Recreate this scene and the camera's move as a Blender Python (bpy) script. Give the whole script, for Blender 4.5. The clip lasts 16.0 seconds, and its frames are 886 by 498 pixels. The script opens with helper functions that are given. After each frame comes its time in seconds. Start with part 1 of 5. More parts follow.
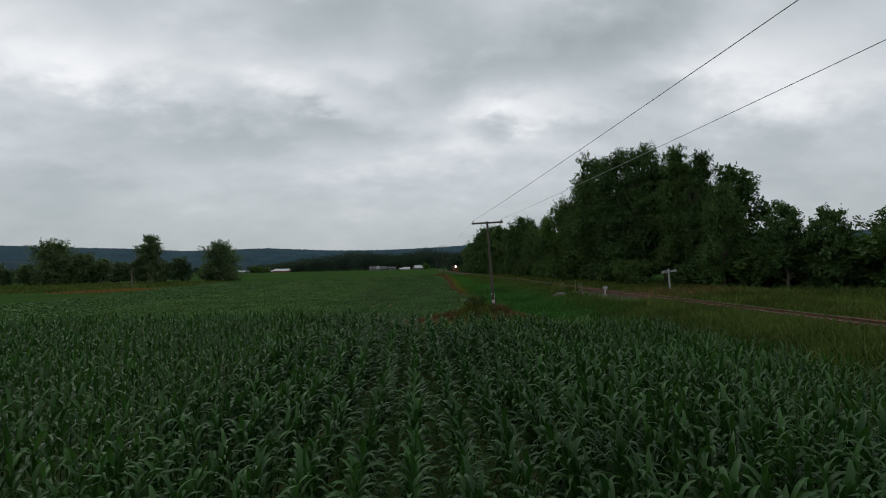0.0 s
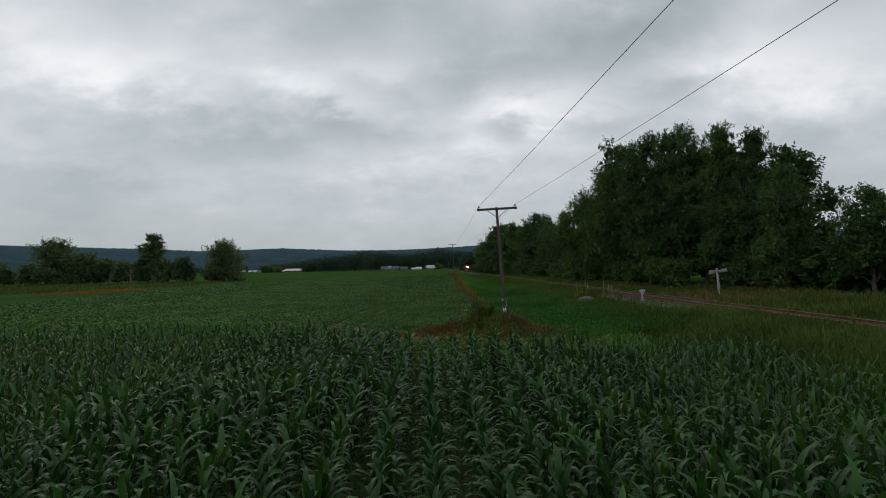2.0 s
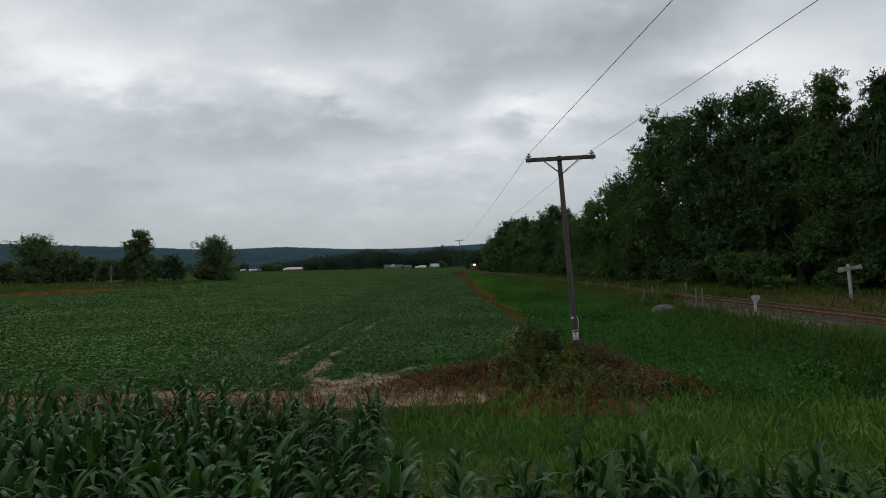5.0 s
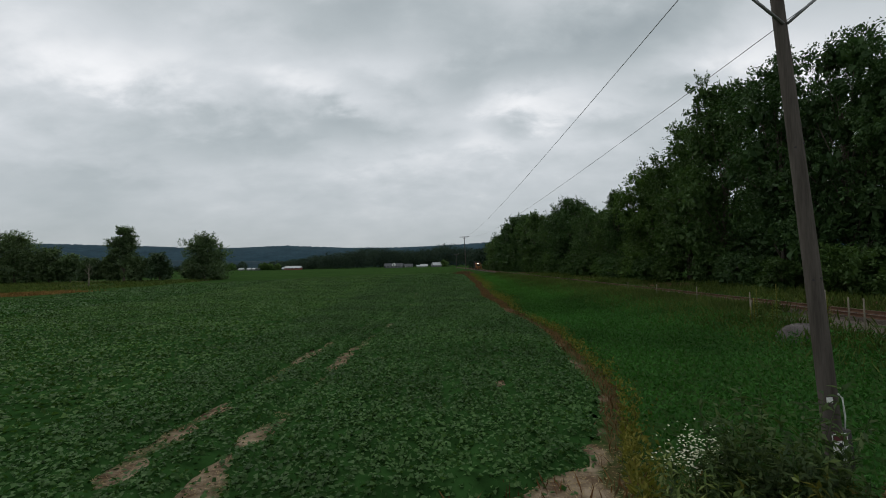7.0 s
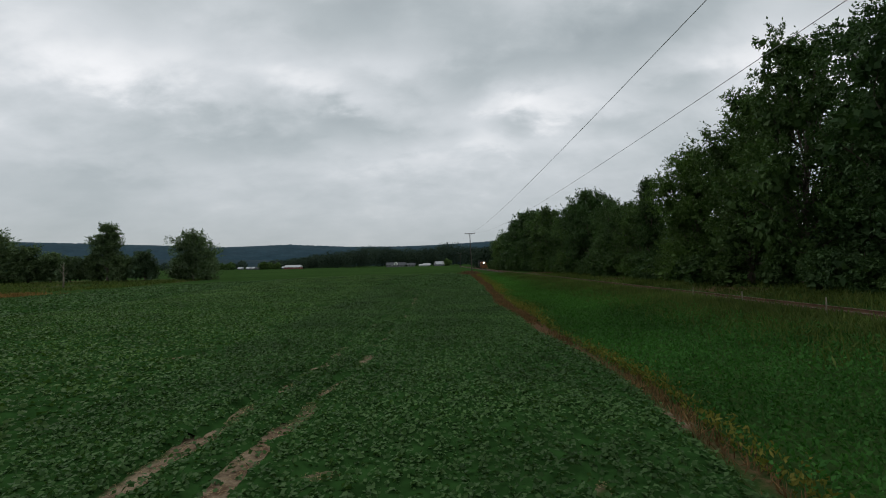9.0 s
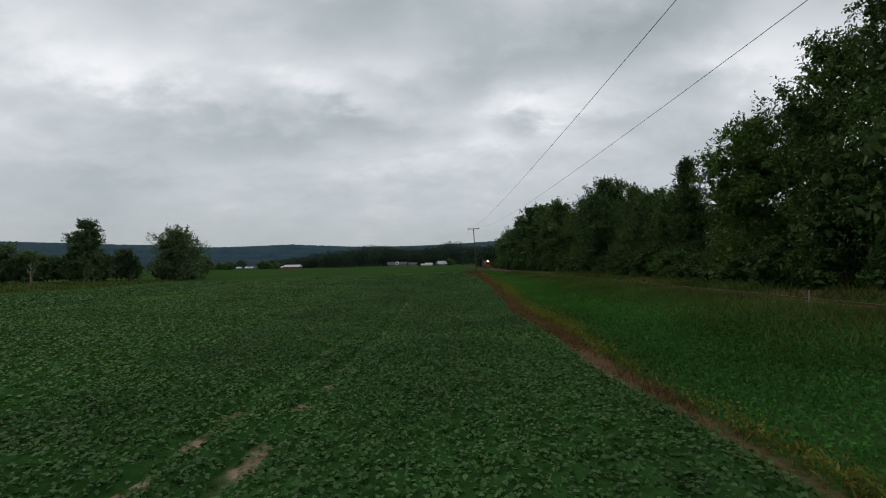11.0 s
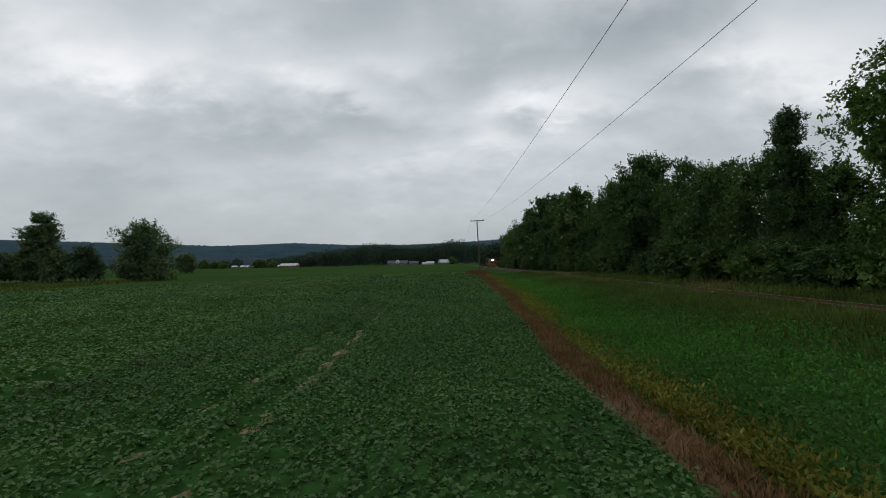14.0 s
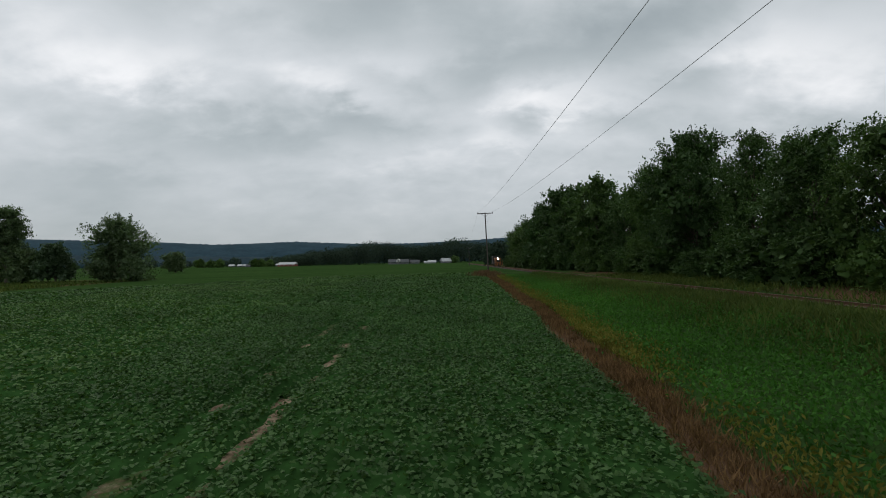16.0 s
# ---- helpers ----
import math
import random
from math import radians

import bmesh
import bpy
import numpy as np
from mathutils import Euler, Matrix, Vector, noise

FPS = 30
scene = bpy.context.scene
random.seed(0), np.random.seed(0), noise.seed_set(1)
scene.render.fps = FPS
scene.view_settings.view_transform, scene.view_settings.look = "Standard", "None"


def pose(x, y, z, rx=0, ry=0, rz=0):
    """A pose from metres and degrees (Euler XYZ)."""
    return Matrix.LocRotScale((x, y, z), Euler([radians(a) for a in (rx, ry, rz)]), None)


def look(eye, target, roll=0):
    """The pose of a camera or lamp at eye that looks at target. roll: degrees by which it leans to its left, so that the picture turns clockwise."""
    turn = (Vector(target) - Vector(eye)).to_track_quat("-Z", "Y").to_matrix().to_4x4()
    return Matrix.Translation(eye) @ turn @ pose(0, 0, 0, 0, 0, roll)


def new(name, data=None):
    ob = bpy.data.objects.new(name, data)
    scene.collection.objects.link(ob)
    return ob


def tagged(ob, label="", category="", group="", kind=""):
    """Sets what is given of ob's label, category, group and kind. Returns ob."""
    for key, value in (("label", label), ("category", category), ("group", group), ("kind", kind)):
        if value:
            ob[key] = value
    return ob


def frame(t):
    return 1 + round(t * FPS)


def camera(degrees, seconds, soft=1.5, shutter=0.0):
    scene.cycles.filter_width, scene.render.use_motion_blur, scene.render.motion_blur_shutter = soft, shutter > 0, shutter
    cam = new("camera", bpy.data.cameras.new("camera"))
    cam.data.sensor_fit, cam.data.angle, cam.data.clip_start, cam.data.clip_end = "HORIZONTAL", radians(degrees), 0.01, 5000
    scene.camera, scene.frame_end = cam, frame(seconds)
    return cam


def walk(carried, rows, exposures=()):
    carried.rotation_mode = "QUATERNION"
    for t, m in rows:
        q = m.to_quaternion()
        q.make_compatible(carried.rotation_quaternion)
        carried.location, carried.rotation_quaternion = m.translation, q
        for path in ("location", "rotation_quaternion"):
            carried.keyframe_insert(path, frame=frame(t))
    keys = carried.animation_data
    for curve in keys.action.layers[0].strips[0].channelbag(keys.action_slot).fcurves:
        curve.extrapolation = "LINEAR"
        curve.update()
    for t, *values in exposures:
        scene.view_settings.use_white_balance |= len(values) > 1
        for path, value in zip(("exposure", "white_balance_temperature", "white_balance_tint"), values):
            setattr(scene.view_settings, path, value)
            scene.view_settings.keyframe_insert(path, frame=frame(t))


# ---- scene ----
cam = camera(84.0, 16.0, soft=1.0)
# seconds, x, y, z, yaw, pitch (the camera leans one degree to its right)
ROWS = [
    (0.0, 0.000, -0.000, 0.000, -3.458, 2.016),
    (0.5, 0.339, 2.019, -0.029, -2.680, 1.999),
    (1.0, 0.696, 4.070, -0.056, -2.312, 2.026),
    (1.5, 1.084, 6.143, -0.089, -1.959, 2.036),
    (2.0, 1.484, 8.222, -0.131, -1.894, 2.044),
    (2.5, 1.829, 10.303, -0.178, -1.837, 2.010),
    (3.0, 1.971, 12.385, -0.205, -1.761, 2.000),
    (3.5, 1.858, 14.470, -0.221, -1.669, 1.992),
    (4.0, 1.647, 16.570, -0.246, -1.592, 1.956),
    (6.5, 0.928, 28.708, -0.415, -1.274, 1.809),
    (7.0, 1.005, 31.532, -0.377, -1.271, 1.764),
    (7.5, 1.072, 34.275, -0.340, -1.259, 1.733),
    (8.0, 1.107, 36.936, -0.325, -1.202, 1.695),
    (8.5, 1.101, 39.550, -0.324, -1.074, 1.669),
    (9.0, 1.096, 42.162, -0.339, -0.927, 1.655),
    (11.5, 1.895, 55.625, -0.763, -0.585, 1.650),
    (12.0, 2.203, 58.414, -0.788, -0.582, 1.641),
    (12.5, 2.501, 61.231, -0.793, -0.555, 1.615),
    (13.0, 2.715, 64.088, -0.782, -0.457, 1.547),
    (13.5, 2.815, 66.989, -0.752, -0.348, 1.508),
    (14.0, 2.838, 69.895, -0.715, -0.224, 1.497),
    (14.5, 2.839, 72.809, -0.688, -0.147, 1.476),
    (15.0, 2.807, 75.748, -0.669, -0.064, 1.460),
    (15.5, 2.780, 78.704, -0.664, -0.028, 1.412),
    (16.0, 2.752, 81.667, -0.661, -0.000, 1.350),
]
walk(cam, [(t, pose(x, y, z, 90 + pitch, 1.0, yaw)) for t, x, y, z, yaw, pitch in ROWS], exposures=((0.0, 0.0), (16.0, 0.0)))

# ---------------------------------------------------------------- world and light
SUN_EL, SUN_AZ = 48.0, -35.0


def build_world():
    w = bpy.data.worlds.new("overcast_sky")
    scene.world = w
    w.use_nodes = True
    nt = w.node_tree
    nt.nodes.clear()
    N, L = nt.nodes.new, nt.links.new

    def math_node(op, a=None, b=None, c=None):
        n = N("ShaderNodeMath")
        n.operation = op
        for i, v in enumerate((a, b, c)):
            if v is None:
                continue
            if isinstance(v, (int, float)):
                n.inputs[i].default_value = v
            else:
                L(v, n.inputs[i])
        return n.outputs[0]

    tc = N("ShaderNodeTexCoord")
    sep = N("ShaderNodeSeparateXYZ")
    L(tc.outputs["Generated"], sep.inputs[0])
    dx, dy, dz = sep.outputs
    up = math_node("ADD", math_node("MAXIMUM", dz, 0.0), 0.42)
    comb = N("ShaderNodeCombineXYZ")
    L(math_node("DIVIDE", dx, up), comb.inputs[0])
    L(math_node("DIVIDE", dy, up), comb.inputs[1])
    plane = comb.outputs[0]

    def cloud_noise(scale, stretch, offset, detail, rough, distort):
        mp = N("ShaderNodeMapping")
        mp.inputs["Scale"].default_value = stretch
        mp.inputs["Location"].default_value = offset
        L(plane, mp.inputs["Vector"])
        n = N("ShaderNodeTexNoise")
        n.inputs["Scale"].default_value = scale
        n.inputs["Detail"].default_value = detail
        n.inputs["Roughness"].default_value = rough
        n.inputs["Distortion"].default_value = distort
        L(mp.outputs[0], n.inputs["Vector"])
        return n.outputs["Fac"]

    big = cloud_noise(1.2, (0.9, 1.0, 1), (3.1, 7.3, 0), 3, 0.5, 0.3)
    mid = cloud_noise(3.2, (0.85, 1.05, 1), (11.4, 2.2, 4), 5, 0.52, 0.25)
    fine = cloud_noise(9.0, (0.8, 1.05, 1), (5.0, 9.0, 1), 5, 0.55, 0.2)
    thick = math_node("ADD", math_node("MULTIPLY_ADD", big, 0.20, 0.245), math_node("ADD", math_node("MULTIPLY", mid, 0.22), math_node("MULTIPLY", fine, 0.15)))

    # the thin and thick places of this cloud cover: direction (azimuth to the right of +y, elevation), spreads in degrees, amount
    BANKS = [
        (-40, 22, 8, 5.5, 0.05), (-32, 18.8, 6, 3.0, 0.10), (-25, 20.5, 5, 2.6, 0.05), (-13.6, 20.1, 3.6, 1.9, 0.11), (-7.2, 22.0, 4.2, 2.0, 0.09), (-10, 18.4, 4, 1.3, 0.05),
        (13.1, 18.4, 6.0, 1.5, 0.11), (18.5, 16.8, 4.5, 1.2, 0.06), (34, 19.2, 5.5, 2.8, 0.09), (41, 16.0, 7, 4.5, 0.09), (-3, 11.6, 10, 2.6, 0.05), (7, 13.8, 5, 2.0, 0.07), (-20, 26.5, 5, 1.6, 0.03),
        (16.5, 22.8, 10, 3.0, -0.11), (4.5, 20.8, 4, 2.6, -0.07), (27, 24.5, 9, 3.2, -0.09), (-11, 27.5, 9, 2.2, -0.05), (-24, 13.0, 7, 1.8, -0.08), (-12, 16.2, 5, 1.4, -0.07), (-6, 14.6, 5, 1.1, -0.05),
        (-28, 15.6, 7, 1.3, -0.04), (11.8, 15.0, 3.2, 1.1, -0.09), (24.5, 17.6, 6, 1.3, -0.06), (-34, 8.4, 7, 2.0, -0.04), (-2.5, 12.6, 3.0, 0.7, -0.04), (36, 11.5, 8, 2.0, -0.05),
    ]
    az = math_node("MULTIPLY", math_node("ARCTAN2", dx, dy), 57.2958)
    el = math_node("MULTIPLY", math_node("ARCSINE", dz), 57.2958)
    wob = math_node("MULTIPLY", math_node("SUBTRACT", mid, 0.5), 20.0)
    wob2 = math_node("MULTIPLY", math_node("SUBTRACT", fine, 0.5), 6.0)
    az, el = math_node("ADD", az, wob), math_node("ADD", el, wob2)
    for a, e, sa, se, amount in BANKS:
        u = math_node("DIVIDE", math_node("SUBTRACT", az, a), sa)
        v = math_node("DIVIDE", math_node("SUBTRACT", el, e), se)
        r2 = math_node("ADD", math_node("MULTIPLY", u, u), math_node("MULTIPLY", v, v))
        g = math_node("POWER", 2.718, math_node("MULTIPLY", r2, -1.0))
        thick = math_node("ADD", thick, math_node("MULTIPLY", g, amount))

    ramp = N("ShaderNodeValToRGB")
    els = ramp.color_ramp.elements
    els[0].position, els[0].color = 0.33, (0.305, 0.352, 0.375, 1)
    els[1].position, els[1].color = 0.68, (0.88, 0.89, 0.91, 1)
    e = els.new(0.46)
    e.color = (0.435, 0.482, 0.505, 1)
    e = els.new(0.58)
    e.color = (0.625, 0.66, 0.69, 1)
    L(thick, ramp.inputs[0])
    # towards the horizon the cover is seen edge-on and evens out
    hz = N("ShaderNodeMapRange")
    hz.inputs[1].default_value, hz.inputs[2].default_value = 0.0, 0.23
    hz.inputs[3].default_value, hz.inputs[4].default_value = 0.88, 0.0
    L(dz, hz.inputs[0])
    mixh = N("ShaderNodeMixRGB")
    L(hz.outputs[0], mixh.inputs[0])
    L(ramp.outputs[0], mixh.inputs[1])
    mixh.inputs[2].default_value = (0.375, 0.415, 0.44, 1)
    sky = N("ShaderNodeTexSky")
    sky.sky_type, sky.sun_disc = "NISHITA", False
    sky.sun_elevation, sky.sun_rotation = radians(SUN_EL), radians(SUN_AZ)
    b1, b2, add, out = N("ShaderNodeBackground"), N("ShaderNodeBackground"), N("ShaderNodeAddShader"), N("ShaderNodeOutputWorld")
    L(sky.outputs[0], b1.inputs[0])
    b1.inputs[1].default_value = 0.004
    L(mixh.outputs[0], b2.inputs[0])
    b2.inputs[1].default_value = 1.0
    L(b1.outputs[0], add.inputs[0])
    L(b2.outputs[0], add.inputs[1])
    L(add.outputs[0], out.inputs[0])


build_world()
sun_data = bpy.data.lights.new("sun", "SUN")
sun_data.energy, sun_data.angle, sun_data.color = 0.55, radians(35), (1.0, 0.96, 0.9)
sun = new("sun", sun_data)
se, sa = radians(SUN_EL), radians(SUN_AZ)
sun.matrix_world = look((0, 0, 60), (-60 * math.sin(sa) * math.cos(se), -60 * math.cos(sa) * math.cos(se), 60 - 60 * math.sin(se)))

# ---------------------------------------------------------------- materials


def material(name):
    m = bpy.data.materials.new(name)
    m.use_nodes = True
    nt = m.node_tree
    return m, nt, nt.nodes["Principled BSDF"]


def noise_node(nt, scale, detail=4, rough=0.55, stretch=(1, 1, 1)):
    g, mp, n = nt.nodes.new("ShaderNodeNewGeometry"), nt.nodes.new("ShaderNodeMapping"), nt.nodes.new("ShaderNodeTexNoise")
    mp.inputs["Scale"].default_value = stretch
    nt.links.new(g.outputs["Position"], mp.inputs["Vector"])
    nt.links.new(mp.outputs[0], n.inputs["Vector"])
    n.inputs["Scale"].default_value, n.inputs["Detail"].default_value, n.inputs["Roughness"].default_value = scale, detail, rough
    return n.outputs["Fac"]


def ramp_node(nt, fac, stops):
    r = nt.nodes.new("ShaderNodeValToRGB")
    els = r.color_ramp.elements
    for i, (p, c) in enumerate(stops):
        e = els[i] if i < 2 else els.new(p)
        e.position, e.color = p, (*c, 1)
    nt.links.new(fac, r.inputs[0])
    return r.outputs[0]


def mix_node(nt, fac, a, b, mode="MIX"):
    m = nt.nodes.new("ShaderNodeMixRGB")
    m.blend_type = mode
    for i, v in enumerate((fac, a, b)):
        if isinstance(v, (int, float)):
            m.inputs[i].default_value = v
        elif isinstance(v, tuple):
            m.inputs[i].default_value = (*v, 1)
        else:
            nt.links.new(v, m.inputs[i])
    return m.outputs[0]


def bump_node(nt, b, height, strength, distance):
    n = nt.nodes.new("ShaderNodeBump")
    n.inputs["Strength"].default_value, n.inputs["Distance"].default_value = strength, distance
    nt.links.new(height, n.inputs["Height"])
    nt.links.new(n.outputs[0], b.inputs["Normal"])


def leaf_material(name, dark, light, rough=0.5, through_light=0.25, patch=0.25, patch_scale=0.3, spec=0.4, tone_along_y=None):
    """Foliage: every leaf its own tone, larger drifts of tone over the plant or field, some light coming through."""
    m, nt, b = material(name)
    isl = nt.nodes.new("ShaderNodeNewGeometry").outputs["Random Per Island"]
    obr = nt.nodes.new("ShaderNodeObjectInfo").outputs["Random"]
    col = ramp_node(nt, isl, [(0.0, dark), (1.0, light)])
    drift = ramp_node(nt, noise_node(nt, patch_scale, 3), [(0.3, (1 - patch,) * 3), (0.7, (1 + patch,) * 3)])
    col = mix_node(nt, 1.0, col, drift, "MULTIPLY")
    own = ramp_node(nt, obr, [(0.0, (0.82, 0.86, 0.9)), (1.0, (1.18, 1.12, 0.95))])
    col = mix_node(nt, 1.0, col, own, "MULTIPLY")
    if tone_along_y:  # leaf tone shifts with world y, from darker and bluer to brighter and yellower
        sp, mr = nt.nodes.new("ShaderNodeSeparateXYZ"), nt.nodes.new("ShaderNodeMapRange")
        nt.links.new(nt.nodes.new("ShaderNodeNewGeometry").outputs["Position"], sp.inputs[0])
        mr.inputs[1].default_value, mr.inputs[2].default_value = tone_along_y
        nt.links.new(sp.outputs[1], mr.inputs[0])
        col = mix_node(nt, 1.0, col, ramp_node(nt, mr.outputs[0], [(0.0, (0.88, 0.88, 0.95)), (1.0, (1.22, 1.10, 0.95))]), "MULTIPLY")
    nt.links.new(col, b.inputs["Base Color"])
    b.inputs["Roughness"].default_value = rough
    b.inputs["Specular IOR Level"].default_value = spec
    tr, mx = nt.nodes.new("ShaderNodeBsdfTranslucent"), nt.nodes.new("ShaderNodeMixShader")
    nt.links.new(mix_node(nt, 1.0, col, (1.0, 1.15, 0.55), "MULTIPLY"), tr.inputs[0])
    mx.inputs[0].default_value = through_light
    nt.links.new(b.outputs[0], mx.inputs[1])
    nt.links.new(tr.outputs[0], mx.inputs[2])
    nt.links.new(mx.outputs[0], nt.nodes["Material Output"].inputs[0])
    return m


def rough_material(name, c1, c2, scale, rough=0.9, stretch=(1, 1, 1), bump=0.3, bump_d=0.01, metal=0.0, fine=6.0):
    m, nt, b = material(name)
    n1, n2 = noise_node(nt, scale, 5, 0.6, stretch), noise_node(nt, scale * fine, 4, 0.6, stretch)
    col = ramp_node(nt, n1, [(0.3, c1), (0.7, c2)])
    grain = ramp_node(nt, n2, [(0.25, (0.78,) * 3), (0.75, (1.2,) * 3)])
    nt.links.new(mix_node(nt, 1.0, col, grain, "MULTIPLY"), b.inputs["Base Color"])
    b.inputs["Roughness"].default_value, b.inputs["Metallic"].default_value = rough, metal
    b.inputs["Specular IOR Level"].default_value = 0.1 if rough >= 0.9 else 0.4
    if bump:
        bump_node(nt, b, n2, bump, bump_d)
    return m


M_CORN = leaf_material("corn_leaf", (0.017, 0.054, 0.013), (0.041, 0.104, 0.025), 0.42, 0.22, 0.25, 0.5, 0.24)
M_SOY = leaf_material("soy_leaf", (0.038, 0.086, 0.022), (0.080, 0.152, 0.044), 0.6, 0.22, 0.3, 0.25, 0.12)
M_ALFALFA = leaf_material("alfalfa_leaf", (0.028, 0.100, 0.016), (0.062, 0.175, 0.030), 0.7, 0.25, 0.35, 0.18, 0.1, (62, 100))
M_GRASS = leaf_material("bank_grass", (0.040, 0.072, 0.018), (0.085, 0.108, 0.032), 0.8, 0.25, 0.4, 0.2, 0.08)
M_YELLOW = leaf_material("yellowing_weed", (0.10, 0.105, 0.020), (0.21, 0.185, 0.045), 0.8, 0.25, 0.3, 0.5, 0.05)
M_DRY = leaf_material("dead_weed", (0.082, 0.048, 0.027), (0.19, 0.120, 0.066), 0.9, 0.15, 0.35, 0.8, 0.05)
M_RUST = leaf_material("rust_weed", (0.075, 0.034, 0.018), (0.185, 0.092, 0.046), 0.9, 0.15, 0.45, 0.9, 0.05)
M_WEED = leaf_material("fresh_weed", (0.052, 0.120, 0.022), (0.115, 0.200, 0.045), 0.7, 0.3, 0.35, 0.6, 0.1)
M_TAWNY = leaf_material("tawny_weed", (0.16, 0.085, 0.030), (0.30, 0.175, 0.070), 0.9, 0.15, 0.3, 0.5, 0.05)
M_STRAW = leaf_material("straw", (0.26, 0.19, 0.10), (0.42, 0.33, 0.20), 0.85, 0.1, 0.2, 0.8, 0.1)
M_BUSH = leaf_material("weed_leaf", (0.060, 0.105, 0.030), (0.19, 0.23, 0.075), 0.6, 0.3, 0.4, 0.9, 0.12)
M_DEEP = leaf_material("rank_weed_leaf", (0.030, 0.058, 0.020), (0.095, 0.135, 0.050), 0.6, 0.3, 0.4, 0.9, 0.12)
M_FLOWER = leaf_material("white_flower", (0.55, 0.55, 0.45), (0.75, 0.75, 0.66), 0.8, 0.2, 0.1, 1.0, 0.1)
M_TREE = leaf_material("tree_leaf", (0.036, 0.076, 0.024), (0.076, 0.130, 0.045), 0.6, 0.22, 0.35, 0.25, 0.16)
M_TREE_LIGHT = leaf_material("light_tree_leaf", (0.046, 0.094, 0.026), (0.090, 0.155, 0.048), 0.6, 0.25, 0.35, 0.25, 0.16)
# leaf green paled and blued, carrying the haze across the field
M_TREE_FIELD = leaf_material("hazy_field_tree_leaf", (0.070, 0.112, 0.058), (0.118, 0.172, 0.086), 0.6, 0.25, 0.3, 0.12, 0.16)
M_TREE_FAR = leaf_material("far_tree_leaf", (0.020, 0.036, 0.025), (0.038, 0.060, 0.040), 0.8, 0.12, 0.3, 0.05, 0.05)
M_BARK = rough_material("bark", (0.07, 0.055, 0.045), (0.16, 0.135, 0.11), 6, 0.95, (1, 1, 0.25), 0.6, 0.03)
M_POLE = rough_material("weathered_pole_wood", (0.050, 0.043, 0.036), (0.115, 0.100, 0.086), 9, 0.95, (1, 1, 0.08), 0.5, 0.006)
M_IRON = rough_material("galvanised_steel", (0.18, 0.18, 0.18), (0.34, 0.34, 0.34), 20, 0.6, metal=0.6, bump=0.1, bump_d=0.002)
M_GLASS = rough_material("porcelain_insulator", (0.34, 0.35, 0.36), (0.48, 0.49, 0.50), 12, 0.25, bump=0.0)
M_WIRE = rough_material("aluminium_wire", (0.30, 0.30, 0.31), (0.38, 0.38, 0.39), 3, 0.6, metal=0.2, bump=0.0)
M_WHITE = rough_material("worn_white_paint", (0.52, 0.52, 0.49), (0.74, 0.74, 0.71), 5, 0.7, bump=0.15, bump_d=0.004)
M_OLDWHITE = rough_material("grimy_white_paint", (0.24, 0.24, 0.225), (0.42, 0.42, 0.40), 5, 0.8, bump=0.15, bump_d=0.004)
M_DARKPAINT = rough_material("dark_paint", (0.02, 0.02, 0.02), (0.045, 0.04, 0.04), 20, 0.6, bump=0.0)
M_RED = rough_material("faded_red_paint", (0.055, 0.014, 0.014), (0.095, 0.022, 0.02), 20, 0.7, bump=0.0)
M_RAIL = rough_material("rusty_rail", (0.085, 0.045, 0.030), (0.16, 0.095, 0.062), 6, 0.9, (1, 0.2, 1), 0.2, 0.003, 0.3)
M_RAILTOP = rough_material("rail_head", (0.17, 0.12, 0.09), (0.27, 0.20, 0.16), 4, 0.6, (1, 0.2, 1), 0.1, 0.001, 0.3)
M_TIE = rough_material("creosoted_tie", (0.045, 0.035, 0.028), (0.11, 0.09, 0.075), 5, 0.95, (0.25, 1, 1), 0.5, 0.01)
M_STONE = rough_material("ballast_stone", (0.030, 0.023, 0.018), (0.075, 0.060, 0.048), 3, 0.95, bump=0.8, bump_d=0.04, fine=8)
M_HEAP = rough_material("gravel_heap", (0.075, 0.066, 0.063), (0.135, 0.12, 0.115), 2.5, 0.95, bump=0.9, bump_d=0.05, fine=10)
M_STAKE = rough_material("bare_stake_wood", (0.13, 0.115, 0.085), (0.24, 0.215, 0.165), 8, 0.9, (1, 1, 0.15), 0.3, 0.004)
# the haze over the distance is put into these blue base colours
M_HILL = rough_material("hazy_wooded_hill", (0.012, 0.037, 0.053), (0.024, 0.057, 0.077), 0.012, 1.0, (1, 1, 2.0), 0.0, fine=5)
M_HILL_NEAR = rough_material("hazy_wooded_valley", (0.007, 0.025, 0.036), (0.015, 0.040, 0.052), 0.03, 1.0, (1, 1, 2.0), 0.0, fine=5)
M_ROOF = rough_material("grey_shingle_roof", (0.07, 0.075, 0.08), (0.11, 0.115, 0.12), 1.5, 0.9, bump=0.2, bump_d=0.02)
M_METALROOF = rough_material("white_metal_roof", (0.32, 0.33, 0.34), (0.45, 0.46, 0.47), 0.8, 0.6, bump=0.0)
# siding grey set darker, the walls' shade put into its colour
M_SIDING = rough_material("shaded_grey_siding", (0.085, 0.09, 0.09), (0.14, 0.15, 0.15), 1.0, 0.8, (1, 1, 6), 0.2, 0.02)
M_BARN = rough_material("barn_red_boards", (0.17, 0.045, 0.035), (0.26, 0.07, 0.055), 1.2, 0.85, (4, 1, 0.4), 0.2, 0.02)
M_PANE = rough_material("dark_window_pane", (0.02, 0.025, 0.03), (0.035, 0.04, 0.045), 1.0, 0.15, bump=0.0)
M_ORANGE = rough_material("grimy_orange_paint", (0.22, 0.075, 0.02), (0.38, 0.14, 0.035), 2.0, 0.6, bump=0.1, bump_d=0.01)
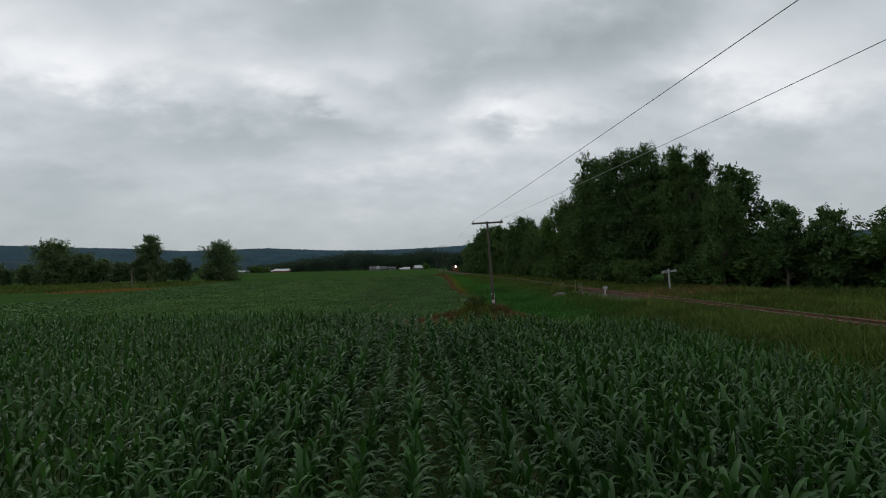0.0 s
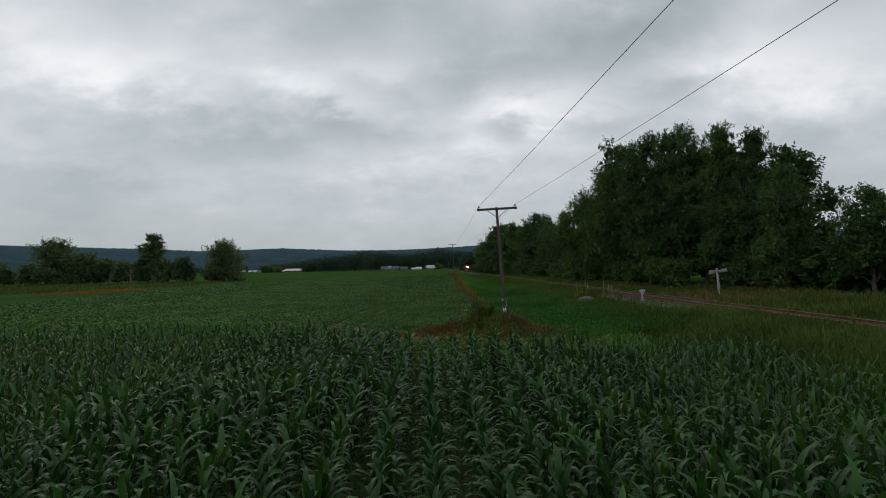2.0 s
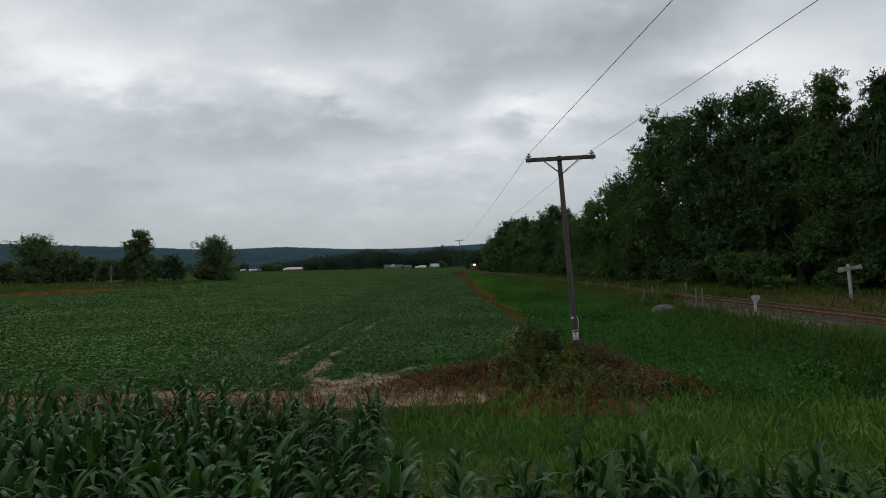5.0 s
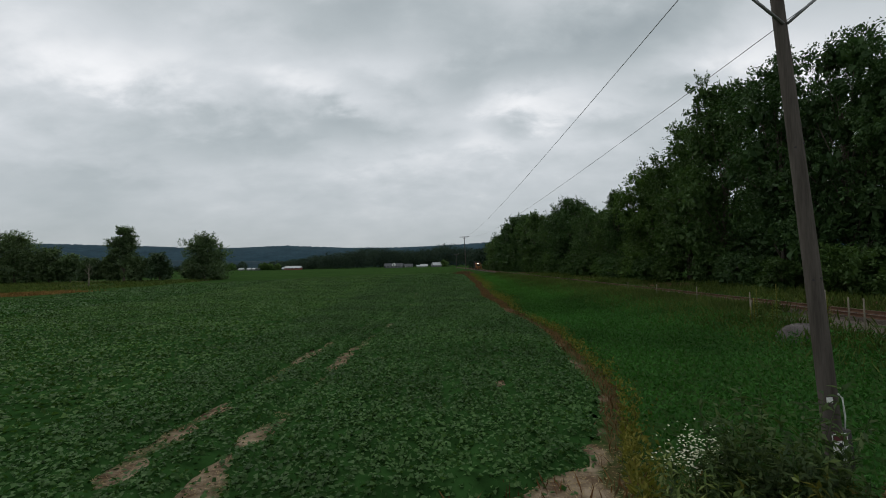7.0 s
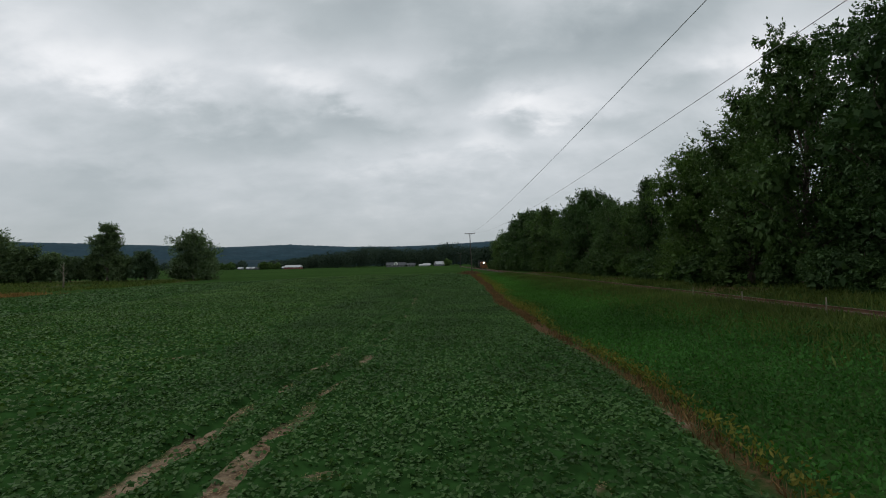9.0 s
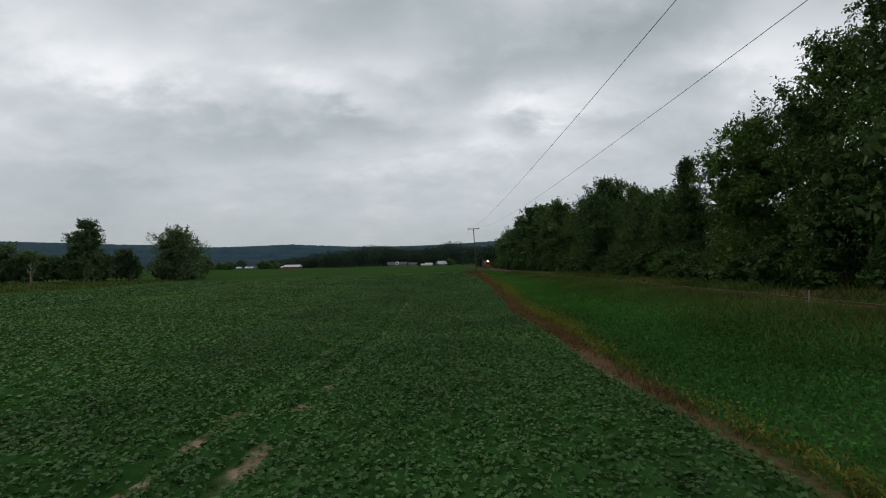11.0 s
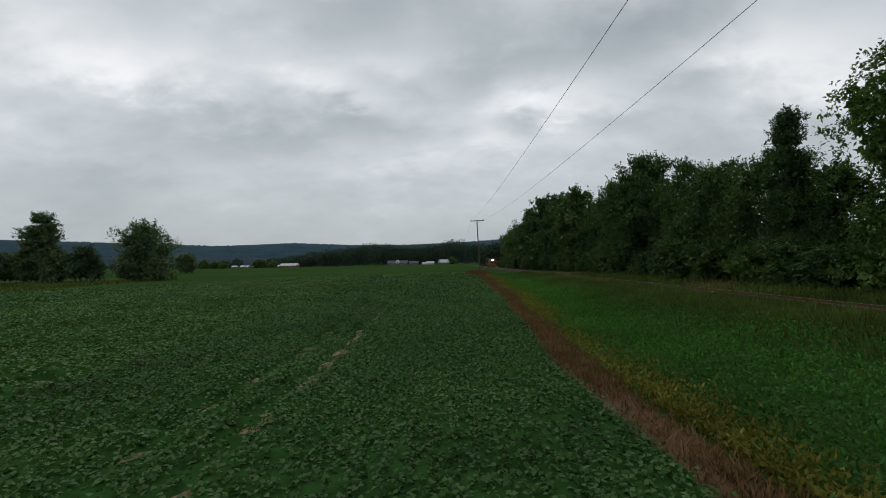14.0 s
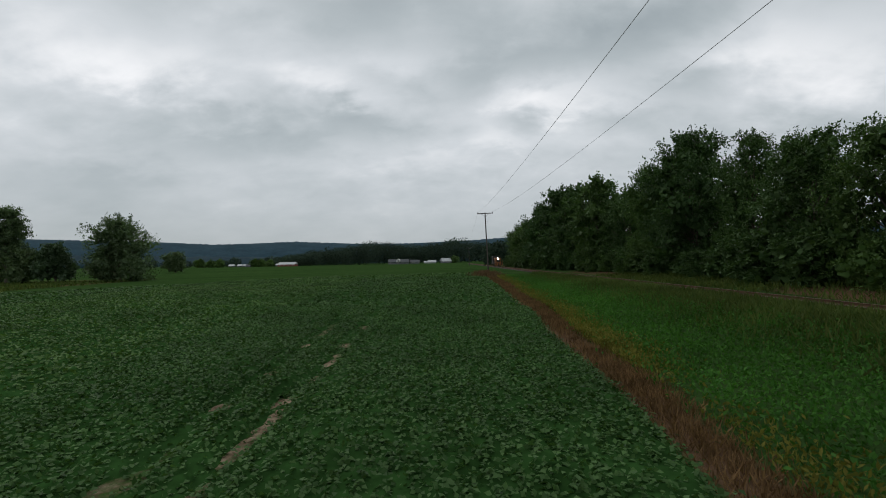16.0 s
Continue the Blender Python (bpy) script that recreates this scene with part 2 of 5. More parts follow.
M_GRIME = rough_material("black_running_gear", (0.025, 0.022, 0.02), (0.055, 0.05, 0.045), 3.0, 0.8, bump=0.2, bump_d=0.01)
M_LAMP, nt_, b_ = material("headlight_glow")
b_.inputs["Base Color"].default_value = (1, 0.9, 0.8, 1)
b_.inputs["Emission Color"].default_value = (1.0, 0.86, 0.74, 1)
b_.inputs["Emission Strength"].default_value = 30.0


def build_ground_material():
    m, nt, b = material("field_ground")
    at = nt.nodes.new("ShaderNodeVertexColor")
    at.layer_name = "zone"
    sp = nt.nodes.new("ShaderNodeSeparateColor")
    nt.links.new(at.outputs[0], sp.inputs[0])
    n1, n2, n3 = noise_node(nt, 0.35, 5), noise_node(nt, 6.0, 5, 0.65), noise_node(nt, 40.0, 3, 0.6)
    soil = mix_node(nt, ramp_node(nt, noise_node(nt, 2.2, 6, 0.7), [(0.38, (0, 0, 0)), (0.68, (1, 1, 1))]), (0.100, 0.066, 0.041), (0.33, 0.26, 0.18))
    green = mix_node(nt, n1, (0.026, 0.060, 0.017), (0.044, 0.086, 0.025))
    green = mix_node(nt, 1.0, green, ramp_node(nt, n2, [(0.25, (0.6,) * 3), (0.75, (1.35,) * 3)]), "MULTIPLY")
    n4 = noise_node(nt, 0.10, 4, 0.6, (0.25, 1.6, 1))
    green = mix_node(nt, 1.0, green, ramp_node(nt, n4, [(0.3, (0.72, 0.74, 0.7)), (0.7, (1.22, 1.16, 1.1))]), "MULTIPLY")
    dry = mix_node(nt, n2, (0.050, 0.030, 0.018), (0.16, 0.098, 0.058))
    stone = mix_node(nt, n2, (0.066, 0.054, 0.045), (0.155, 0.130, 0.112))

    def broken(weight):
        """A zone's edge, frayed by noise."""
        a = nt.nodes.new("ShaderNodeMath")
        a.operation = "MULTIPLY_ADD"
        nt.links.new(n2, a.inputs[0])
        a.inputs[1].default_value = 0.7
        a.inputs[2].default_value = -0.35
        s = nt.nodes.new("ShaderNodeMath")
        s.operation = "ADD"
        nt.links.new(weight, s.inputs[0])
        nt.links.new(a.outputs[0], s.inputs[1])
        r = nt.nodes.new("ShaderNodeMapRange")
        r.interpolation_type = "SMOOTHSTEP"
        r.inputs[1].default_value, r.inputs[2].default_value = 0.3, 0.7
        nt.links.new(s.outputs[0], r.inputs[0])
        return r.outputs[0]

    col = mix_node(nt, broken(sp.outputs[0]), soil, green)
    col = mix_node(nt, broken(sp.outputs[1]), col, dry)
    col = mix_node(nt, broken(sp.outputs[2]), col, stone)
    col = mix_node(nt, 1.0, col, ramp_node(nt, n3, [(0.2, (0.75,) * 3), (0.8, (1.2,) * 3)]), "MULTIPLY")
    nt.links.new(col, b.inputs["Base Color"])
    b.inputs["Roughness"].default_value = 0.95
    b.inputs["Specular IOR Level"].default_value = 0.0
    bump_node(nt, b, n2, 0.8, 0.06)
    return m


M_GROUND = build_ground_material()

# ---------------------------------------------------------------- building helpers


def part(name, bm, mat, parent=None, label=""):
    """One mesh object from a bmesh, under a thing or a part."""
    me = bpy.data.meshes.new(name)
    bm.to_mesh(me)
    bm.free()
    me.materials.append(mat)
    ob = new(name, me)
    if parent:
        ob.parent = parent
    if label:
        ob["label"] = label
    return ob


def mesh_arrays(name, verts, faces, mat, smooth=False):
    """A mesh from arrays of vertices and of four-cornered faces."""
    me = bpy.data.meshes.new(name)
    verts, faces = np.asarray(verts, np.float32), np.asarray(faces, np.int32)
    me.vertices.add(len(verts))
    me.vertices.foreach_set("co", verts.ravel())
    me.loops.add(faces.size)
    me.loops.foreach_set("vertex_index", faces.ravel())
    me.polygons.add(len(faces))
    me.polygons.foreach_set("loop_start", np.arange(0, faces.size, 4, dtype=np.int32))
    me.polygons.foreach_set("loop_total", np.full(len(faces), 4, dtype=np.int32))
    me.update(calc_edges=True)
    if smooth:
        me.polygons.foreach_set("use_smooth", np.ones(len(faces), bool))
    me.materials.append(mat)
    return me


def thing(name, at, label, category, group="", kind=""):
    """An Empty at the base of a thing; its parts are parented to it."""
    ob = new(name)
    ob.matrix_world = at if isinstance(at, Matrix) else Matrix.Translation(at)
    return tagged(ob, label, category, group, kind)


def box(bm, x0, x1, y0, y1, z0, z1, bevel=0.0):
    geo = bmesh.ops.create_cube(bm, size=1.0, matrix=Matrix.LocRotScale(((x0 + x1) / 2, (y0 + y1) / 2, (z0 + z1) / 2), None, (x1 - x0, y1 - y0, z1 - z0)))
    if bevel:
        vs = set(geo["verts"])
        bmesh.ops.bevel(bm, geom=[e for e in bm.edges if e.verts[0] in vs and e.verts[1] in vs], offset=bevel, segments=1, affect="EDGES")


def tube(bm, points, radii, sides=8):
    """A tapered round bar along points, closed at both ends."""
    rings = []
    for i, p in enumerate(points):
        p = Vector(p)
        a, b = Vector(points[max(i - 1, 0)]), Vector(points[min(i + 1, len(points) - 1)])
        d = (b - a).normalized()
        u = d.orthogonal().normalized() if abs(d.z) > 0.95 else d.cross(Vector((0, 0, 1))).normalized()
        v = d.cross(u)
        rings.append([bm.verts.new(p + radii[i] * (math.cos(k * math.tau / sides) * u + math.sin(k * math.tau / sides) * v)) for k in range(sides)])
    for r0, r1 in zip(rings, rings[1:]):
        for k in range(sides):
            bm.faces.new((r0[k], r0[(k + 1) % sides], r1[(k + 1) % sides], r1[k])).smooth = True
    bm.faces.new(rings[0][::-1])
    bm.faces.new(rings[-1])


def tube_arrays(points, radii, sides=5):
    """Vertices and faces of a tapered bar (open ended), for joining into larger arrays."""
    points = np.asarray(points, float)
    d = np.gradient(points, axis=0)
    d /= np.linalg.norm(d, axis=1)[:, None] + 1e-9
    ref = np.where(np.abs(d[:, 2:3]) > 0.9, np.array([[1.0, 0, 0]]), np.array([[0, 0, 1.0]]))
    u = np.cross(d, ref)
    u /= np.linalg.norm(u, axis=1)[:, None] + 1e-9
    v = np.cross(d, u)
    a = np.arange(sides) * math.tau / sides
    ring = np.cos(a)[None, :, None] * u[:, None] + np.sin(a)[None, :, None] * v[:, None]
    V = (points[:, None] + ring * np.asarray(radii)[:, None, None]).reshape(-1, 3)
    n = len(points)
    i, k = np.meshgrid(np.arange(n - 1), np.arange(sides), indexing="ij")
    F = np.stack([i * sides + k, i * sides + (k + 1) % sides, (i + 1) * sides + (k + 1) % sides, (i + 1) * sides + k], -1).reshape(-1, 4)
    return V, F


def join_arrays(pieces):
    Vs, Fs, n = [], [], 0
    for V, F in pieces:
        Vs.append(V)
        Fs.append(F + n)
        n += len(V)
    return np.concatenate(Vs), np.concatenate(Fs)


def leaf_arrays(rng, at, along, face, length, width, fold=0.25):
    """One folded leaf blade a place: base at `at`, pointing `along`, its upper side towards `face`."""
    n = len(at)
    along = along / (np.linalg.norm(along, axis=1)[:, None] + 1e-9)
    side = np.cross(along, face)
    side /= np.linalg.norm(side, axis=1)[:, None] + 1e-9
    up = np.cross(side, along)
    L, Wd = np.broadcast_to(length, n)[:, None], np.broadcast_to(width, n)[:, None]
    mid = at + along * L * 0.45
    V = np.stack([at, mid + side * Wd * 0.5 + up * Wd * fold, at + along * L - up * L * 0.12, mid - side * Wd * 0.5 + up * Wd * fold], 1).reshape(-1, 3)
    return V, np.arange(4 * n).reshape(-1, 4)


def unit(rng, n):
    v = rng.normal(size=(n, 3))
    return v / np.linalg.norm(v, axis=1)[:, None]


def fade(a, b, x):
    s = np.clip((np.asarray(x, float) - a) / (b - a), 0, 1)
    return s * s * (3 - 2 * s)


def wave(x, y, k, seed):
    """A cheap smooth unevenness, about -1 to 1."""
    r = np.random.default_rng(seed)
    s = 0
    for i in range(6):
        a, f, p = r.uniform(0, math.tau), k * r.uniform(0.6, 1.8), r.uniform(0, math.tau)
        s = s + np.sin(f * (np.cos(a) * x + np.sin(a) * y) + p)
    return s / 3.2


# ---------------------------------------------------------------- the lie of the land
RAIL_X, RAIL_Z = 21.2, -2.95          # track's middle line, top of rail


def ground_z(x, y):
    x, y = np.asarray(x, float), np.asarray(y, float)
    z = -4.0 + 0.9 * fade(85, 150, y) * (0.35 + 0.65 * fade(-60, 0, x)) + 0.3 * fade(150, 330, y)
    z = z - 1.0 * fade(-15, -95, x) * (1 - fade(220, 420, y))
    bank = fade(10.5, 18.0, x) * (1 - fade(400, 700, y))
    z = z * (1 - bank) + (-3.17 + 0.37 * fade(23.5, 31, x)) * bank
    z = z + 0.05 * wave(x, y, 0.35, 3) * (1 - fade(15, 18, x) * (1 - fade(24, 27, x)))
    z = z + 0.3 * np.exp(-(((x - 9.4) / 2.2) ** 2 + ((y - 156) / 4.0) ** 2)) + 0.25 * np.exp(-(((x - 5.2) / 2.2) ** 2 + ((y - 36.8) / 2.0) ** 2))
    return z


def strip_x(y):
    """The middle of the bare, weedy strip between the soy and the alfalfa."""
    y = np.asarray(y, float)
    return np.interp(y, [34, 38, 40, 42, 45, 50, 55, 67, 80, 90, 96, 105, 125, 157], [3.2, 3.5, 4.0, 4.75, 5.9, 6.55, 6.9, 7.05, 7.05, 7.25, 7.6, 8.2, 8.8, 9.6]) + 0.12 * np.sin(y * 0.35)


def bare(x, y):
    """How bare the soy field lies: 0 full crop, 1 open soil."""
    w = wave(x, y, 1.3, 11)
    b = np.zeros_like(np.asarray(x, float))
    for xs in ((-4.95, -4.75, -4.25, -3.95, -3.15, -2.35, -2.2, -2.4, -2.9), (-3.1, -2.9, -2.6, -2.3, -1.75, -0.95, -0.85, -0.95, -1.2)):
        c = np.interp(y, [37, 41, 47, 52, 61, 76, 90, 98, 110], xs) + 0.10 * wave(y, 0 * y, 0.3, 5)
        hold = 0.52 + 0.34 * wave(x * 0.2, y, 0.22, 17) + 0.5 * fade(58, 44, y) + 0.25 * fade(84, 90, y) * fade(106, 98, y)
        b = np.maximum(b, 1.05 * np.exp(-((x - c) / (0.27 + 0.06 * fade(52, 42, y))) ** 2) * np.minimum(np.clip(hold + 0.45 + 0.3 * w, 0.4, 1), 0.76 + 0.3 * fade(45, 41.5, y) + 0.35 * np.exp(-((y - 52) / 2.5) ** 2) + 0.22 * np.exp(-((y - 90) / 4.0) ** 2)) * fade(125, 108, y))
    c = np.interp(y, [40, 50, 53, 57, 80], [1.3, 1.45, 1.65, 1.9, 2.2])
    b = np.maximum(b, 1.1 * np.exp(-((x - c) / 0.17) ** 2) * np.clip(0.55 + 0.7 * wave(x * 0.2, y, 0.3, 23), 0, 1) * fade(40, 45, y) * fade(66, 55, y))
    front = np.interp(x, [-30, -8, -5.2, -4.6, -3.4, -2.2, -0.6, 1.0, 2.2, 3.4], [36.2, 36.4, 36.6, 38.2, 38.4, 38.4, 37.9, 38.9, 39.7, 40.8])
    b = np.maximum(b, 1.1 * fade(0.6, -0.5, y - front + 0.6 * w + 0.35 * wave(x, y, 3.0, 19)) * fade(-7.5, -5.4, x) * np.clip(0.85 + 0.45 * wave(x, y, 1.9, 21), 0.25, 1))
    for cx, cy, rx, ry in ((-4.75, 40.8, 0.55, 2.3), (-2.85, 39.8, 0.42, 1.5), (-6.0, 36.9, 1.0, 0.3), (3.95, 51.9, 0.32, 0.75), (3.65, 50.0, 0.3, 0.5), (3.1, 46.0, 0.22, 1.6), (-0.9, 50.8, 0.4, 0.2), (-9.5, 62.0, 1.2, 0.7), (-8.6, 84.0, 0.7, 0.5)):
        b = np.maximum(b, 1.15 * np.exp(-(((x - cx) / rx) ** 2 + ((y - cy) / ry) ** 2)) + 0.2 * w - 0.15)
    b = b * (1 + 0.35 * wave(x, y, 5.0, 13)) + 0.30 * (b > 0.12) * wave(x, y, 2.6, 15)
    left = np.interp(y, [36.0, 38.0, 40.0, 41.2], [-2.2, -3.3, -4.7, -6.5])
    b = b * np.where(y < 41.2, np.where(x < -5.3, fade(38.5, 37.5, y) * fade(-7.2, -6.2, x), fade(-0.35, 0.35, x - left + 0.3 * w)), 1.0)
    return np.clip(b, 0, 1)


def field_edge(y):
    """Where the soy stops on the side of the strip."""
    return strip_x(y) - 0.22 - 0.18 * fade(56, 78, y)


def crop(x, y):
    """The soy's height, 0 to 1."""
    c = (1 - bare(x, y)) * fade(0.0, -0.5, x - field_edge(y)) * fade(35.6, 36.8, y + 0.5 * wave(x, y, 0.9, 31))
    c = c * fade(0.0, -1.2, y - (169 + 0.35 * x) + 0.6 * wave(x, y, 0.4, 33))
    c = c * (0.80 + 0.22 * wave(x, y, 0.5, 37))
    return np.clip(c, 0, 1.1)


def build_ground():
    xs = np.concatenate([-np.geomspace(4200, 96, 24)[:-1], np.arange(-96, -14, 1.4), np.arange(-14, 40, 0.5), np.arange(40, 64, 2.0), np.geomspace(64, 4200, 22)])
    ys = np.concatenate([-np.geomspace(1500, 12, 16)[:-1], np.arange(-12, 150, 0.5), np.geomspace(150, 4300, 34)])
    X, Y = np.meshgrid(xs, ys)
    Z = ground_z(X, Y)
    n, m = X.shape
    i, j = np.meshgrid(np.arange(n - 1), np.arange(m - 1), indexing="ij")
    F = np.stack([i * m + j, i * m + j + 1, (i + 1) * m + j + 1, (i + 1) * m + j], -1).reshape(-1, 4)
    me = mesh_arrays("ground", np.stack([X, Y, Z], -1).reshape(-1, 3), F, M_GROUND, True)
    x, y = X.ravel(), Y.ravel()
    s = strip_x(y)
    soy_zone = (y > 34) & (x < field_edge(y))
    green = np.where(soy_zone & (y < 150) & (x > -57), crop(x, y) ** 0.5, 1.0)
    # under the corn the dark green covers pale soil, painting in the rows' shade
    green = np.where((y < 31) & (x < 12.3), 0.62, green)
    dry = np.exp(-((x - s + 0.05) / (0.46 + 0.1 * fade(56, 75, y))) ** 2) * fade(34, 38, y) * fade(162, 154, y) * (0.55 + 0.45 * fade(58, 72, y))
    dry = np.maximum(dry, fade(32.6, 33.4, y) * fade(36.3, 35.0, y) * fade(9.0, 5.0, x) * (0.55 + 0.5 * wave(x, y, 0.6, 41)))
    dry = np.maximum(dry, 0.75 * fade(23.5, 25, x) * fade(31, 28, x) * (0.5 + 0.6 * wave(x, y, 0.25, 43)) * fade(-20, 0, y))
    dry = np.maximum(dry, 1.2 * np.exp(-(((x + 73) / 7.0) ** 2 + ((y - 122) / 4.5) ** 2)))
    dry = np.maximum(dry, fade(-58, -66, x + 0.15 * (y - 130)) * fade(118, 132, y) * fade(250, 215, y) * fade(-230, -190, x) * (0.42 + 0.3 * wave(x, y, 0.12, 45)))
    stone = fade(18.6, 19.4, x + 0.3 * wave(x, y, 0.8, 47)) * fade(21.2, 20.6, x) * fade(40, 43, y) * fade(58, 54, y)
    dry = np.maximum(dry, 0.5 * fade(19.0, 20.0, x + 0.4 * wave(x, y, 0.6, 48)) * fade(26.0, 23.5, x + 0.4 * wave(x, y, 0.8, 49)) * (0.75 + 0.4 * wave(x, y, 0.3, 50)) * fade(420, 380, y))
    stone = np.maximum(stone, fade(16.2, 17.6, x + 0.5 * wave(x, y, 0.5, 51)) * fade(19, 18, x) * fade(40, 43, y) * fade(57, 53, y))
    soil_under = np.clip(dry, 0, 1)
    col = np.stack([np.clip(green, 0, 1), soil_under, np.clip(stone, 0, 1), np.ones_like(x)], 1).astype(np.float32)
    att = me.color_attributes.new("zone", "FLOAT_COLOR", "POINT")
    att.data.foreach_set("color", col.ravel())
    ob = new("ground", me)
    return tagged(ob, "farmland ground with soil, crop and grass zones up to the hills", "ground", kind="structure")


build_ground()


def build_hills():
    """Wooded ridges far off: a near, low valley side and a long ridge behind it."""
    def ridge(name, radius, depth, top, mat, label, seed, bumps):
        A = np.radians(np.linspace(-80, 80, 700))
        h = top(np.degrees(A))
        r = np.random.default_rng(seed)
        bump = sum(np.sin(A * f + r.uniform(0, 6.3)) for f in r.uniform(150, 900, 14)) / 14
        rows = []
        for k, (dr, dh) in enumerate(((0, -0.15), (0.10, 0.12), (0.35, 0.45), (0.62, 0.74), (0.82, 0.92), (1.0, 1.0), (1.2, 0.85), (1.5, -0.1))):
            rr = radius + depth * dr + 14 * np.sin(A * 60 + k * 2.1)
            zz = -6 + (h + 6) * dh + bumps * bump * (0.4 + 0.6 * (0 < k < 7)) * (1 + 0.6 * np.sin(A * 37 + k))
            rows.append(np.stack([rr * np.sin(A), rr * np.cos(A), zz], 1))
        V = np.concatenate(rows)
        n, m = len(rows), len(A)
        i, j = np.meshgrid(np.arange(n - 1), np.arange(m - 1), indexing="ij")
        F = np.stack([i * m + j, i * m + j + 1, (i + 1) * m + j + 1, (i + 1) * m + j], -1).reshape(-1, 4)
        ob = new(name, mesh_arrays(name, V, F, mat, True))
        return tagged(ob, label, "hills", kind="structure")

    ridge("backdrop_ridge", 2500, 600, lambda a: np.interp(a, [-80, -45, -39, -28, -24, -16, -10, -5, 0, 8, 20, 80], [150, 138, 135, 121, 110, 126, 111, 108, 114, 134, 140, 140]), M_HILL, "long wooded ridge on the horizon, coloured blue-green for haze", 5, 5.0)
    ridge("backdrop_valley", 1300, 250, lambda a: np.interp(a, [-80, -45, -30, -20, -12, 0, 20, 80], [44, 36, 24, 19, 15, 13, 13, 30]), M_HILL_NEAR, "dark wooded valley floor before the ridge, coloured blue for haze", 9, 4.0)


build_hills()

# ---------------------------------------------------------------- railway


def build_railway():
    y0, y1 = -40.0, 430.0
    bed = bmesh.new()
    prof = [(-2.3, -0.36), (-1.7, -0.19), (-1.35, -0.165), (1.35, -0.165), (1.7, -0.19), (2.3, -0.36)]
    rng = np.random.default_rng(8)
    ys = np.arange(y0, y1, 1.0)
    rows = [[bed.verts.new((RAIL_X + px + rng.normal(0, 0.03), y, RAIL_Z + pz + rng.normal(0, 0.012))) for px, pz in prof] for y in ys]
    for a, b in zip(rows, rows[1:]):
        for k in range(len(prof) - 1):
            bed.faces.new((a[k], a[k + 1], b[k + 1], b[k]))
    track = thing("railway_track", (0, 0, 0), "single railway track with rusty rails on weedy ballast", "railway", kind="structure")
    part("ballast_bed", bed, M_STONE, track, "pale crushed stone ballast")
    for dx in (-0.755, 0.755):
        bm = bmesh.new()
        shape = [(-0.07, -0.165), (0.07, -0.165), (0.07, -0.15), (0.012, -0.13), (0.012, -0.045), (0.036, -0.035), (0.036, 0.0), (-0.036, 0.0), (-0.036, -0.035), (-0.012, -0.045), (-0.012, -0.13), (-0.07, -0.15)]
        a = [bm.verts.new((RAIL_X + dx + sx, y0, RAIL_Z + sz)) for sx, sz in shape]
        b = [bm.verts.new((RAIL_X + dx + sx, y1, RAIL_Z + sz)) for sx, sz in shape]
        for k in range(len(shape)):
            bm.faces.new((a[k], a[(k + 1) % len(shape)], b[(k + 1) % len(shape)], b[k]))
        rail = part("rail", bm, M_RAIL, track)
        hd = bmesh.new()
        box(hd, RAIL_X + dx - 0.03, RAIL_X + dx + 0.03, y0, y1, RAIL_Z + 0.001, RAIL_Z + 0.004)
        part("rail_head", hd, M_RAILTOP, rail, "worn bright running surface")
    tie_mesh = []
    for k in range(3):
        bm = bmesh.new()
        box(bm, -1.3, 1.3, -0.11, 0.11, -0.17, 0.0, 0.012)
        r = random.Random(k)
        for v in bm.verts:
            v.co += Vector((r.uniform(-0.03, 0.03), r.uniform(-0.01, 0.01), r.uniform(-0.012, 0.006)))
        me = bpy.data.meshes.new("tie")
        bm.to_mesh(me)
        bm.free()
        me.materials.append(M_TIE)
        tie_mesh.append(me)
    r = random.Random(4)
    y, n = 2.0, 0
    while n < 230:
        t = new("tie", tie_mesh[n % 3])
        t.parent = track
        t.matrix_local = pose(RAIL_X + r.uniform(-0.06, 0.06), y, RAIL_Z - 0.145 + r.uniform(-0.01, 0.01), 0, 0, r.uniform(-1.5, 1.5))
        y += 0.54 + r.uniform(-0.03, 0.03)
        n += 1
    bm = bmesh.new()
    while y < y1:
        box(bm, RAIL_X - 1.3, RAIL_X + 1.3, y - 0.11, y + 0.11, RAIL_Z - 0.3, RAIL_Z - 0.145)
        y += 0.54
    tagged(part("far_ties", bm, M_TIE, track), kind="stuff")


build_railway()


